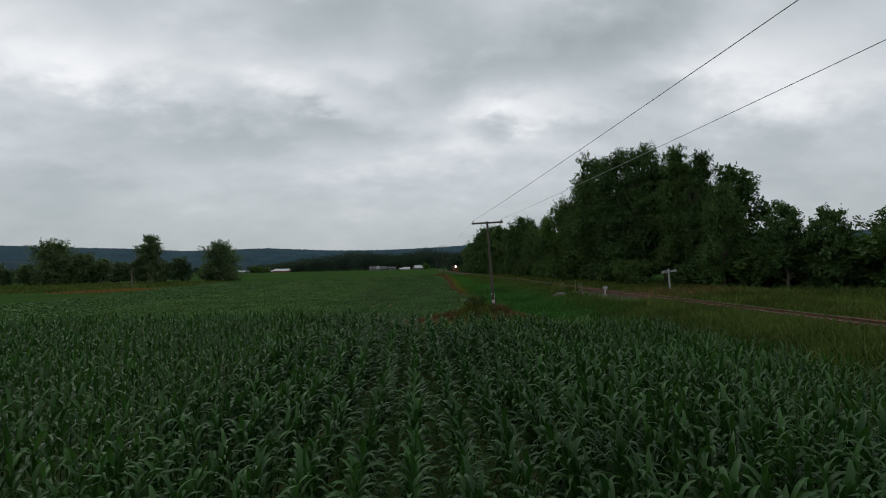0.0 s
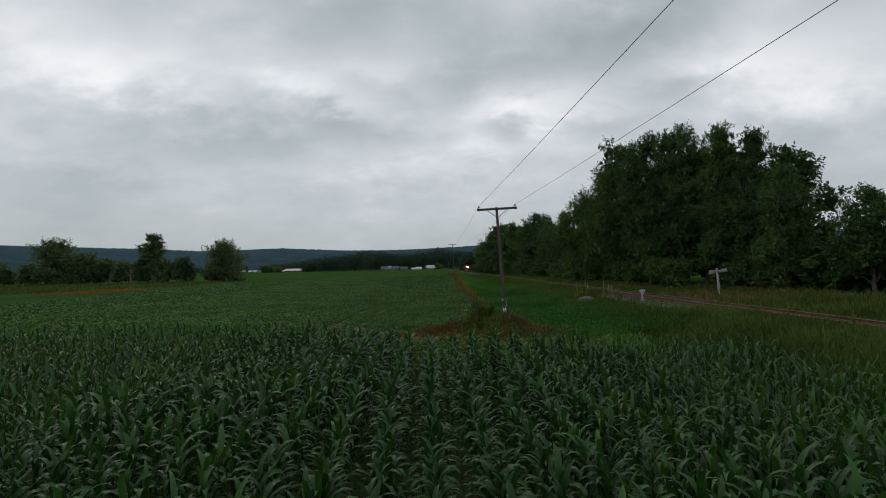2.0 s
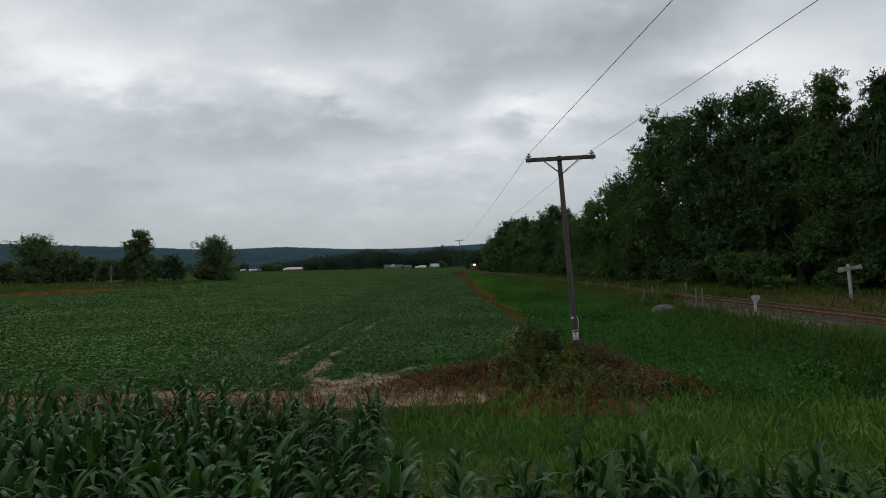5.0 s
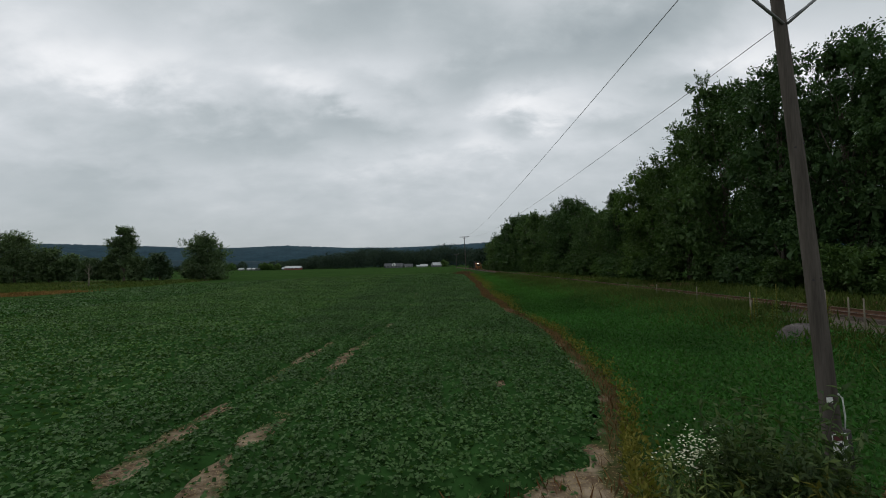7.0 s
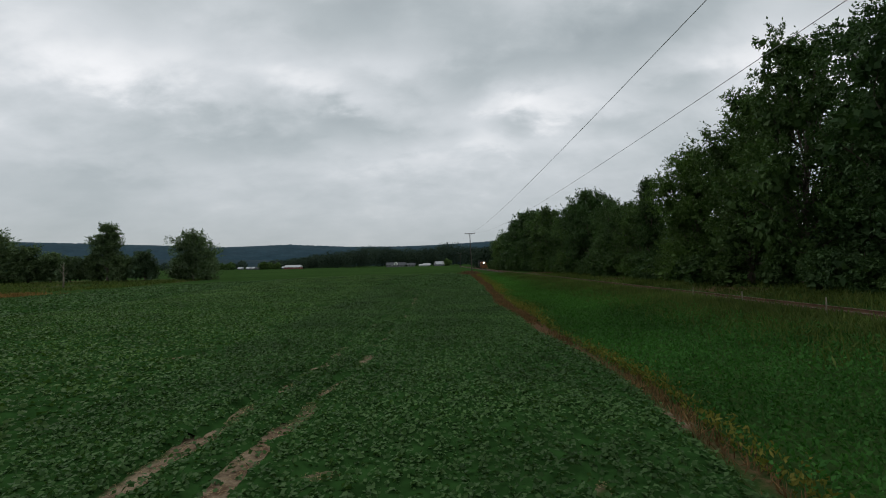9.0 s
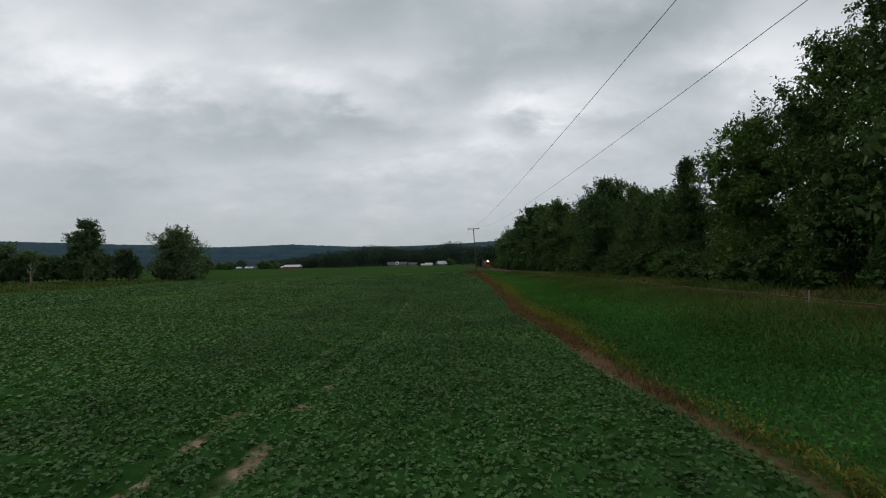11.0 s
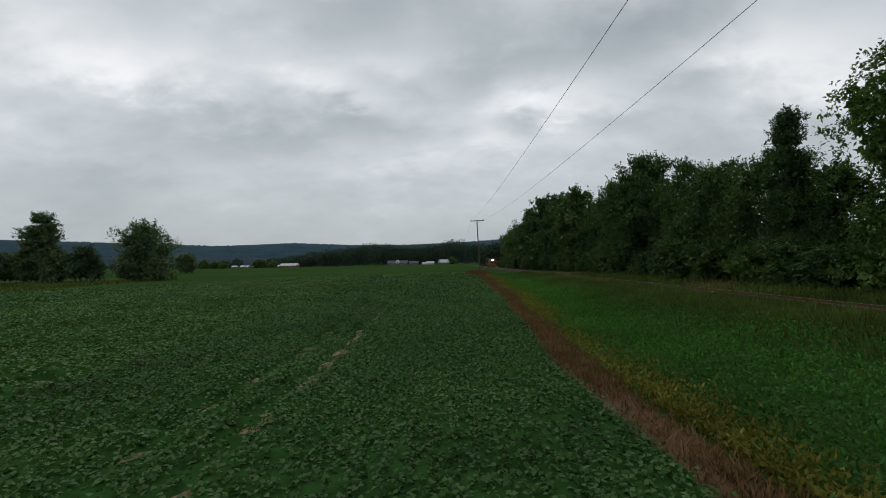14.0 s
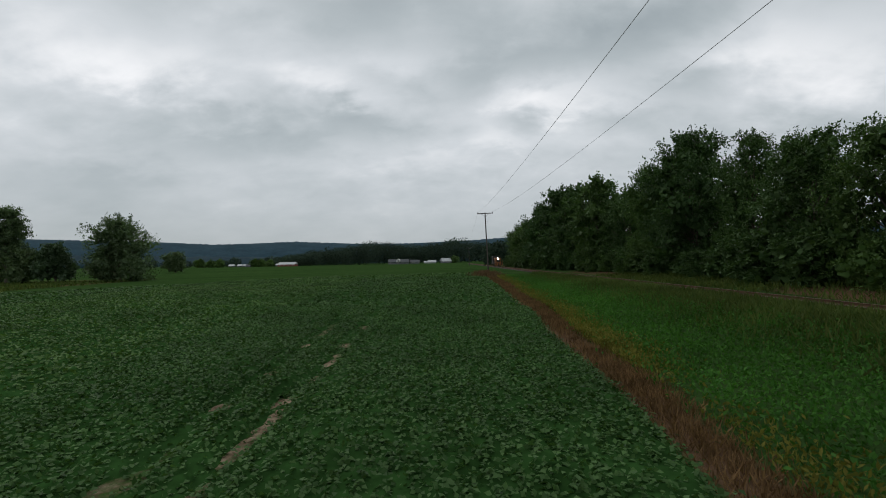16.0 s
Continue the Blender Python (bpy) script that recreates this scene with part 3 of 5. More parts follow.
# ---------------------------------------------------------------- utility line
def build_pole(at, lean_x, lean_y, height, label, with_sign):
    """A wooden pole with one crossarm, two braces and two insulators; returns it and where the wires rest."""
    gx, gy = at
    gz = float(ground_z(gx, gy))
    m = pose(gx, gy, gz, lean_y, lean_x, 0)
    pole = thing("utility_pole", m, label, "utility pole", "poles of the line")
    bm = bmesh.new()
    n = 12
    pts, rad = [], []
    for k in range(n + 1):
        f = k / n
        pts.append((0.012 * math.sin(f * 5), 0.01 * math.cos(f * 4), -0.3 + f * (height + 0.3)))
        rad.append(0.118 - 0.040 * f)
    tube(bm, pts, rad, 16)
    shaft = part("shaft", bm, M_POLE, pole)
    arm_z, arm_y = height - 0.12, -0.130
    bm = bmesh.new()
    box(bm, -1.22, 1.22, arm_y - 0.055, arm_y + 0.055, arm_z - 0.065, arm_z + 0.065, 0.012)
    arm = part("crossarm", bm, M_POLE, pole)
    for s in (-1, 1):
        bm = bmesh.new()
        tube(bm, [(s * 0.62, arm_y - 0.065, arm_z - 0.07), (s * 0.03, -0.09, arm_z - 0.52)], [0.022, 0.022], 6)
        part("brace", bm, M_IRON, pole, "flat steel brace")
    tops = []
    for s in (-1, 1):
        x = s * 1.11
        bm = bmesh.new()
        tube(bm, [(x, arm_y, arm_z - 0.13), (x, arm_y, arm_z + 0.14)], [0.011, 0.011], 6)
        pin = part("insulator_pin", bm, M_IRON, arm)
        bm = bmesh.new()
        tube(bm, [(x, arm_y, arm_z + z) for z in (0.10, 0.115, 0.14, 0.165, 0.185)], [0.05, 0.085, 0.088, 0.065, 0.035], 16)
        part("insulator", bm, M_GLASS, arm, "white porcelain insulator")
        bm = bmesh.new()
        tube(bm, [(x, arm_y, arm_z + z) for z in (0.18, 0.20, 0.215, 0.23)], [0.033, 0.045, 0.03, 0.042], 12)
        part("insulator_cap", bm, M_DARKPAINT, arm, "dark grooved cap")
        tops.append(m @ Vector((x, arm_y, arm_z + 0.222)))
    for z, a in ((height - 2.3, 0.5), (height - 2.35, -0.7), (height - 4.1, 0.4), (height - 4.12, -0.6)):
        bm = bmesh.new()
        f = 0.118 - 0.040 * z / height
        tube(bm, [(f * math.sin(a) * 0.95, -f * math.cos(a) * 0.95, z), (f * math.sin(a) * 1.12, -f * math.cos(a) * 1.12, z)], [0.016, 0.016], 6)
        part("bolt", bm, M_DARKPAINT, shaft)
    if with_sign:
        bm = bmesh.new()
        box(bm, -0.105, 0.095, -0.129, -0.121, 0.88, 1.22, 0.003)
        sign = part("warning_sign", bm, M_WHITE, pole, "white notice with a red header and black diamond")
        bm = bmesh.new()
        box(bm, -0.088, 0.078, -0.133, -0.1295, 1.135, 1.205)
        part("header_band", bm, M_RED, sign)
        bm = bmesh.new()
        s = 0.04
        vs = [bm.verts.new((-0.005 + a * s, -0.1325, 1.075 + b * s)) for a, b in ((0, -1), (1, 0), (0, 1), (-1, 0))]
        f = bm.faces.new(vs)
        bmesh.ops.solidify(bm, geom=[f], thickness=0.002)
        part("diamond", bm, M_DARKPAINT, sign)
        for k, (w, z) in enumerate(((0.075, 1.012), (0.085, 0.986), (0.07, 0.960), (0.085, 0.934), (0.06, 0.908))):
            bm = bmesh.new()
            box(bm, -0.005 - w, -0.005 + w, -0.1315, -0.1295, z - 0.006, z + 0.006)
            part("text_bar", bm, M_IRON, sign)
        bm = bmesh.new()
        box(bm, -0.105, -0.03, -0.122, -0.112, 1.60, 1.67)
        part("metal_tag", bm, M_WHITE, pole, "small pale metal tag")
        bm = bmesh.new()
        tube(bm, [(0.07, -0.09, 1.7), (0.12, -0.09, 1.64), (0.135, -0.08, 1.4), (0.12, -0.07, 1.25)], [0.01] * 4, 6)
        part("ground_wire_guard", bm, M_WHITE, pole, "pale bent conduit")
        bm = bmesh.new()
        box(bm, 0.105, 0.25, -0.02, 0.12, 0.7, 1.22, 0.015)
        part("meter_box", bm, M_GRIME, pole, "small dark metal box")
    return pole, tops


POLE_A, TOPS_A = build_pole((6.16, 37.75), -2.65, -3.0, 7.28, "weathered wooden utility pole leaning above a weedy mound", True)
POLE_B, TOPS_B = build_pole((9.7, 157.5), -2.0, 0.0, 9.45, "weathered wooden utility pole standing in dry weeds by the track", False)
POLE_C, TOPS_C = build_pole((13.8, 288), -1.0, 0.0, 7.6, "distant wooden utility pole before the trees", False)
POLE_Z, TOPS_Z = build_pole((5.3, -58), 0.5, 0.0, 7.4, "wooden utility pole at the field's edge behind the corn", False)


def build_wire(a, b, sag):
    pts = []
    for k in range(41):
        f = k / 40
        p = a.lerp(b, f)
        pts.append((p.x, p.y, p.z - sag * 4 * f * (1 - f)))
    bm = bmesh.new()
    tube(bm, pts, [0.0072] * len(pts), 5)
    tagged(part("power_line_wire", bm, M_WIRE), "thin bare overhead wire strung between two poles", "wire", "wires of the line")


for T0, T1, sag in ((TOPS_Z, TOPS_A, 0.5), (TOPS_A, TOPS_B, 1.3), (TOPS_B, TOPS_C, 0.9)):
    for i in (0, 1):
        build_wire(T0[i], T1[i], sag)


# ---------------------------------------------------------------- trees
def tree_parts(seed, height, radius, leaves, leaf, base=0.12, clumps=26, droop=0.2, spread=1.0, narrow=0.0):
    """Meshes of one tree, base at the origin: trunk with limbs, and a crown of single leaves in uneven sprays."""
    rng = np.random.default_rng(seed)
    lean = rng.normal(0, 0.03, 2)
    trunk_top = np.array([lean[0] * height, lean[1] * height, height * 0.72])
    r0 = 0.016 * height + 0.06
    zz = np.linspace(0, 1, 9)
    tp = np.stack([trunk_top[0] * zz ** 1.4, trunk_top[1] * zz ** 1.4, trunk_top[2] * zz], 1) + np.concatenate([np.zeros((1, 3)), rng.normal(0, 0.05, (8, 3))])
    tp[0, 2] = -0.25
    wood = [tube_arrays(tp, r0 * (1 - 0.75 * zz) * np.where(zz == 0, 1.35, 1.0), 8)]
    centres, sizes = [], []
    for k in range(clumps):
        f = base + (1 - base) * (k + 0.5) / clumps
        prof = math.sin(math.pi * min(1.0, 0.16 + 0.80 * f)) ** 0.6 * (1 - narrow * f)
        a = k * 2.399 + rng.uniform(-0.5, 0.5)
        rr = radius * prof * rng.uniform(0.35, 0.82) * spread
        c = np.array([rr * math.cos(a), rr * math.sin(a), height * min(f, 0.93) + rng.normal(0, 0.02) * height])
        s = radius * rng.uniform(0.26, 0.44) * (0.72 if f > 0.8 else 1.0)
        centres.append(c)
        sizes.append(s)
        st = tp[min(8, max(1, int(f * 8 * 0.8)))]
        mid = (st + c) / 2 + np.array([0, 0, 0.10 * height * rng.uniform(0.2, 1)])
        q = np.linspace(0, 1, 5)[:, None]
        limb = (1 - q) ** 2 * st + 2 * q * (1 - q) * mid + q ** 2 * c
        lr = r0 * (0.42 - 0.26 * f)
        wood.append(tube_arrays(limb, np.linspace(lr, lr * 0.25, 5), 5))
        for _ in range(3 if height > 8 else 1):
            tip = c + unit(rng, 1)[0] * s * np.array([1, 1, 1.0]) + np.array([0, 0, 0.3 * s])
            wood.append(tube_arrays(np.linspace(limb[3], tip, 3), [lr * 0.3, lr * 0.18, lr * 0.06], 4))
    centres, sizes = np.array(centres), np.array(sizes)
    # sprays: twig tips around every clump, leaves along each spray
    share = sizes ** 2 / np.sum(sizes ** 2)
    nspray = max(clumps * 6, leaves // 14)
    who = rng.choice(clumps, nspray, p=share)
    d = unit(rng, nspray)
    d[:, 2] = np.where(d[:, 2] < -0.35, -d[:, 2], d[:, 2])
    rad = sizes[who] * (0.45 + 0.62 * rng.random(nspray) ** 0.5)
    root = centres[who] + d * rad[:, None] * np.array([1, 1, 0.85])
    reach = d + np.array([0, 0, 0.35]) + rng.normal(0, 0.35, (nspray, 3))
    reach /= np.linalg.norm(reach, axis=1)[:, None]
    slen = sizes[who] * rng.uniform(0.25, 0.85, nspray)
    per = leaves // nspray
    f = rng.random((nspray, per))
    pos = root[:, None] + reach[:, None] * (f * slen[:, None])[..., None]
    pos[..., 2] -= droop * (f ** 2) * slen[:, None]
    pos = pos.reshape(-1, 3) + rng.normal(0, leaf * 0.45, (nspray * per, 3))
    pos[:, 2] = np.maximum(pos[:, 2], height * 0.02 + 0.1)
    n = len(pos)
    along = np.repeat(reach, per, 0) * 0.5 + unit(rng, n) * 0.9 - np.array([0, 0, 0.25])
    face = np.array([0, 0, 1.0]) + unit(rng, n) * 0.8
    V, F = leaf_arrays(rng, pos, along, face, leaf * rng.uniform(0.7, 1.35, n), leaf * 0.55 * rng.uniform(0.7, 1.3, n))
    # the shaded inside of the crown
    k = leaves // 4
    who = rng.choice(clumps, k, p=share)
    pos = centres[who] + unit(rng, k) * (sizes[who] * rng.uniform(0.05, 0.62, k))[:, None]
    half = rng.random(k) < 0.35
    pos[half, :2] *= rng.uniform(0.2, 0.9, half.sum())[:, None]
    pos[:, 2] = np.maximum(pos[:, 2], height * 0.02 + 0.1)
    V2, F2 = leaf_arrays(rng, pos, unit(rng, k), unit(rng, k), leaf * rng.uniform(1.8, 3.0, k), leaf * rng.uniform(1.3, 2.1, k))
    return join_arrays(wood), join_arrays([(V, F), (V2, F2)])


TREE_KINDS = {}


def tree_kind(kind, seed, height, radius, leaves, leaf, mat, label, category="tree", name="tree", **kw):
    wood, crown = tree_parts(seed, height, radius, leaves, leaf, **kw)
    TREE_KINDS[kind] = (name, mesh_arrays("trunk", *wood, M_BARK, True), mesh_arrays("crown", *crown, mat), height, label, category)


def plant_tree(kind, x, y, top, width=1.0, turn=0.0, group="trees along the railway", label=""):
    name, trunk, crown, height, lab, cat = TREE_KINDS[kind]
    z = float(ground_z(x, y))
    s = (top - z) / (height * 1.09)
    m = pose(x, y, z, 0, 0, turn) @ Matrix.Diagonal((s * width, s * width, s, 1))
    t = thing(name, m, label or lab, cat, group)
    for nm, me in (("trunk", trunk), ("crown", crown)):
        ob = new(nm, me)
        ob.parent = t
    return t


tree_kind("tall_a", 1, 18, 5.6, 17000, 0.27, M_TREE, "tall dark-green locust tree in dense summer leaf", clumps=34, base=0.10)
tree_kind("tall_b", 2, 17, 5.2, 16000, 0.27, M_TREE, "tall dark-green broadleaf tree with a ragged crown", clumps=30, base=0.10)
tree_kind("tall_c", 3, 18, 4.0, 18000, 0.24, M_TREE, "tall narrow tree with feathery upper limbs", clumps=30, base=0.12, narrow=0.5)
tree_kind("round_a", 4, 13, 5.4, 12500, 0.29, M_TREE, "round-crowned dark-green tree in full leaf", clumps=28, base=0.06)
tree_kind("round_b", 5, 13, 5.0, 24000, 0.25, M_TREE_LIGHT, "round-crowned tree with lighter green leaves", clumps=26, base=0.06)
tree_kind("open", 6, 14, 4.2, 8500, 0.32, M_TREE, "open-crowned tree with sky showing through its limbs", clumps=20, base=0.18)
tree_kind("shrub", 7, 4.2, 2.6, 2600, 0.29, M_TREE, "dark leafy shrub at the foot of the trees", "shrub", "shrub", clumps=18, base=0.02)
tree_kind("shrub_light", 8, 4.0, 2.6, 2600, 0.29, M_TREE_LIGHT, "fresh green leafy shrub at the foot of the trees", "shrub", "shrub", clumps=18, base=0.02)

tree_kind("far_round", 14, 13, 5.2, 5200, 0.46, M_TREE, "round-crowned dark-green tree in full leaf", clumps=26, base=0.05)
tree_kind("far_tall", 15, 17, 5.2, 5600, 0.46, M_TREE, "tall dark-green broadleaf tree with a ragged crown", clumps=28, base=0.08)

LINE = [  # kind, x, y, top height, width, turn
    ("round_a", 41.5, 31, 3.4, 0.8, 20), ("round_b", 38.5, 36, 4.2, 0.8, 70), ("round_a", 36.5, 41, 4.8, 0.8, 130), ("open", 35, 44, 6.0, 0.9, 10),
    ("tall_b", 32.8, 50.2, 8.8, 0.75, 60), ("tall_c", 33.3, 54.8, 13.8, 0.80, 200), ("tall_c", 32.6, 58.4, 15.4, 0.76, 20), ("tall_b", 34.0, 57.5, 11.4, 0.85, 75), ("tall_b", 33.2, 63, 13.6, 0.85, 15), ("tall_a", 32, 67, 17.4, 0.85, 100),
    ("tall_b", 32, 74, 18.6, 0.9, 170), ("tall_a", 31.5, 82, 19.4, 0.85, 240), ("tall_b", 31.5, 89, 17.0, 0.9, 300), ("round_b", 30.5, 97, 12.8, 0.9, 40),
    ("tall_c", 29.8, 107.5, 11.5, 0.95, 90), ("round_a", 31, 112, 8.8, 0.85, 160), ("round_a", 31, 119, 9.6, 0.85, 220), ("tall_b", 31.5, 127, 11.6, 0.85, 280),
    ("round_a", 31, 137, 14.6, 0.82, 10), ("round_b", 30.5, 146, 11.8, 0.85, 70), ("round_a", 31, 156, 9.5, 0.95, 130), ("round_a", 30, 167, 13.8, 0.95, 190),
    ("tall_b", 29.5, 179, 15.0, 1.0, 250), ("round_a", 29, 191, 15.6, 0.95, 310), ("round_a", 28.5, 205, 13.0, 1.0, 30), ("tall_b", 30.5, 218, 15.4, 1.0, 80),
    ("round_a", 29, 232, 11.0, 1.0, 140), ("round_b", 29, 246, 11.2, 1.0, 200), ("round_a", 30.5, 262, 10.0, 1.1, 260),
    ("tall_a", 39.5, 58, 12.5, 1.0, 45), ("tall_b", 39.5, 70, 15.0, 1.0, 115), ("tall_a", 39.5, 84, 15.5, 1.0, 185), ("round_a", 38.5, 98, 9.0, 1.1, 255),
    ("round_a", 38.5, 114, 8.0, 1.1, 325), ("tall_a", 38.5, 130, 9.5, 1.0, 35), ("round_a", 37.5, 148, 10.0, 1.1, 105), ("round_a", 37.5, 170, 11.5, 1.2, 175),
    ("round_a", 46.5, 44, 5.5, 1.1, 15), ("round_a", 49.5, 34, 3.2, 1.1, 75), ("round_a", 56.5, 38, 3.0, 1.2, 175), ("round_a", 61.5, 30, 2.4, 1.2, 275),
]
for kind, x, y, top, width, turn in LINE:
    if x > 36 or y > 160:
        kind = {"tall_a": "far_tall", "tall_b": "far_tall", "round_a": "far_round"}.get(kind, kind)
    plant_tree(kind, x, y, top, width, turn)
r = random.Random(12)
y = 47.0
while y < 250:
    x = 28.8 + r.uniform(-0.6, 1.4) + 4.5 * float(fade(58, 38, y)) - 3 * float(fade(150, 210, y))
    if 38 < y < 57:  # the bank behind the crossing sign stays clear
        x += 3.4
    plant_tree("shrub" if r.random() < 0.88 else "shrub_light", x, y, float(ground_z(x, y)) + r.uniform(2.4, 4.4), r.uniform(1.0, 1.35), r.uniform(0, 360), "shrubs along the railway")
    y += r.uniform(3.4, 5.4)

for x, y, h in ((42, 30, 4.6), (41, 35, 4.8), (39.5, 40, 5.0), (38.5, 44, 5.2), (46, 28, 4.4), (50, 30, 4.2), (54, 31, 4.4), (59, 33, 4.2), (45, 37, 5.0), (36.5, 48, 4.8)):
    plant_tree("shrub", x, y, float(ground_z(x, y)) + h, 1.5, x * 31, "shrubs along the railway")

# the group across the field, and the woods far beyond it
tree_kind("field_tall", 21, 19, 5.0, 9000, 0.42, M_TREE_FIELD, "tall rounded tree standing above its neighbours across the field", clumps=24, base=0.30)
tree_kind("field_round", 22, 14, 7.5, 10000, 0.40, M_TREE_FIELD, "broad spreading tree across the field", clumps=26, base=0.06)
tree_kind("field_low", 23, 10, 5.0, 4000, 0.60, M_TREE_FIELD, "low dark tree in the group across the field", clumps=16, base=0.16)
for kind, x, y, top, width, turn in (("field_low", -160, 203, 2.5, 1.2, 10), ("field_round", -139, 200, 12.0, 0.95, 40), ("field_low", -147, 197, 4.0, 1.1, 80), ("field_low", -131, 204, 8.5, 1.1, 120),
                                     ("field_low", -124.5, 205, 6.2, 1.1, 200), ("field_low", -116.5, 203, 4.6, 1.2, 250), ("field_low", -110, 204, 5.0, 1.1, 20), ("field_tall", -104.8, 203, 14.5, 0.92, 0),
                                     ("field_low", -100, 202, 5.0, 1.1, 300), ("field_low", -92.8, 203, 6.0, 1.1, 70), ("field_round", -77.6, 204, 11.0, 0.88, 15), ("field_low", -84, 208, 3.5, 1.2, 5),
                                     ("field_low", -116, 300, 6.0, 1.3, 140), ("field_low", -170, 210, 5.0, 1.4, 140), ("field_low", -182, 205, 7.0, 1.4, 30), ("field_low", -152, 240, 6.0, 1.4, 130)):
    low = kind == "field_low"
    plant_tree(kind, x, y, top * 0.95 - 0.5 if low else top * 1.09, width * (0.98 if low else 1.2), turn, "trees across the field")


def build_field_verge():
    """The rough ground before the group of trees: dry grass, tawny weeds and a bare dead tree."""
    rng = np.random.default_rng(57)
    P = np.stack([-73.5 + rng.normal(0, 4.6, 5200), 122 + rng.normal(0, 2.6, 5200)], 1)
    blades("tawny_weed_patch", P, 0.5, 0.10, M_TAWNY, "patch of tawny dead weeds at the far edge of the field", "weeds", rng, 0.4)
    P = spread(rng, -150, -58, 122, 205, 2.6)
    P = P[rng.random(len(P)) < fade(-58, -70, P[:, 0] + 0.15 * (P[:, 1] - 130)) * (0.6 + 0.5 * wave(P[:, 0], P[:, 1], 0.15, 59))]
    blades("verge_grass", P, 0.7, 0.30, M_GRASS, "rough olive grass between the field and the trees", "grass", rng, 0.5)
    x, y = -92.0, 167.0
    t = thing("dead_tree", (x, y, float(ground_z(x, y))), "bare grey dead tree with a few broken limbs", "tree")
    bm = bmesh.new()
    tube(bm, [(0, 0, -0.2), (0.1, 0, 1.8), (-0.05, 0.1, 3.8), (0.15, 0.05, 6.2)], [0.24, 0.18, 0.12, 0.03], 8)
    part("trunk", bm, M_STAKE, t)
    for z, dx, dz in ((2.4, 1.0, 1.7), (3.1, -1.1, 1.5), (3.9, 0.8, 1.5), (4.5, -0.6, 1.2)):
        bm = bmesh.new()
        tube(bm, [(0.0, 0.05, z), (dx * 0.6, 0.1, z + dz * 0.45), (dx, 0.0, z + dz)], [0.09, 0.06, 0.02], 6)
        part("limb", bm, M_STAKE, t)


def build_far_woods():
    """Woods some hundreds of metres off: crowns of coarse sprays, too many to count."""
    rng = np.random.default_rng(77)
    pos, size = [], []
    def crown(x, y, base, top, rad):
        n = int(140 + 150 * rad / 5)
        d = unit(rng, n)
        c = np.array([x, y, base + (top - base) * 0.55])
        s = np.array([rad, rad, (top - base) * 0.5])
        pos.append(c + d * s * rng.uniform(0.55, 1.05, (n, 1)))
        size.append(np.full(n, 0.9))
    tops = ([-150, -135, -120, -100, -90, -75, -60, -45, -25, -9, 0, 11, 25, 36, 60, 90, 140], [3, 6, 8, 11, 11.5, 14, 17, 15, 13.5, 13.5, 14.5, 18, 16, 14.5, 15, 16, 18])
    for row in range(3):
        x = -150.0
        while x < 150:
            y = 560 + row * 14 + rng.normal(0, 4)
            k = (y - 81.7) / (520 - 81.7)
            top = (np.interp(x, *tops) + 0.7) * k - 0.7 + rng.normal(0, 1.1) - 0.8
            base = float(ground_z(x * k, y))
            crown(x * k, y, base - 1.0, top, rng.uniform(5, 9))
            x += rng.uniform(4.0, 6.5)
    for x in np.arange(-420, -150, 7.0):
        y = 600 + rng.normal(0, 12)
        crown(x * 1.1 + rng.normal(0, 3), y, float(ground_z(x, y)) - 1, 3.5 + rng.normal(0, 1.6), rng.uniform(4, 6))
    for x in np.arange(24, 60, 4.0):
        y = 300 + rng.normal(0, 10)
        crown(x + rng.normal(0, 1), y, float(ground_z(x, y)) - 1, 8 + rng.normal(0, 2.0), rng.uniform(3, 5))
    P, S = np.concatenate(pos), np.concatenate(size)
    n = len(P)
    V, F = leaf_arrays(rng, P, unit(rng, n) * np.array([1, 0.6, 0.7]), np.array([0, -0.7, 0.9]) + unit(rng, n) * 0.5, S * rng.uniform(1.0, 1.7, n), S * rng.uniform(1.0, 1.6, n), 0.15)
    tagged(new("far_woods", mesh_arrays("far_woods", V, F, M_TREE_FAR)), "belt of dark woods beyond the fields", "woods", kind="stuff")


build_far_woods()


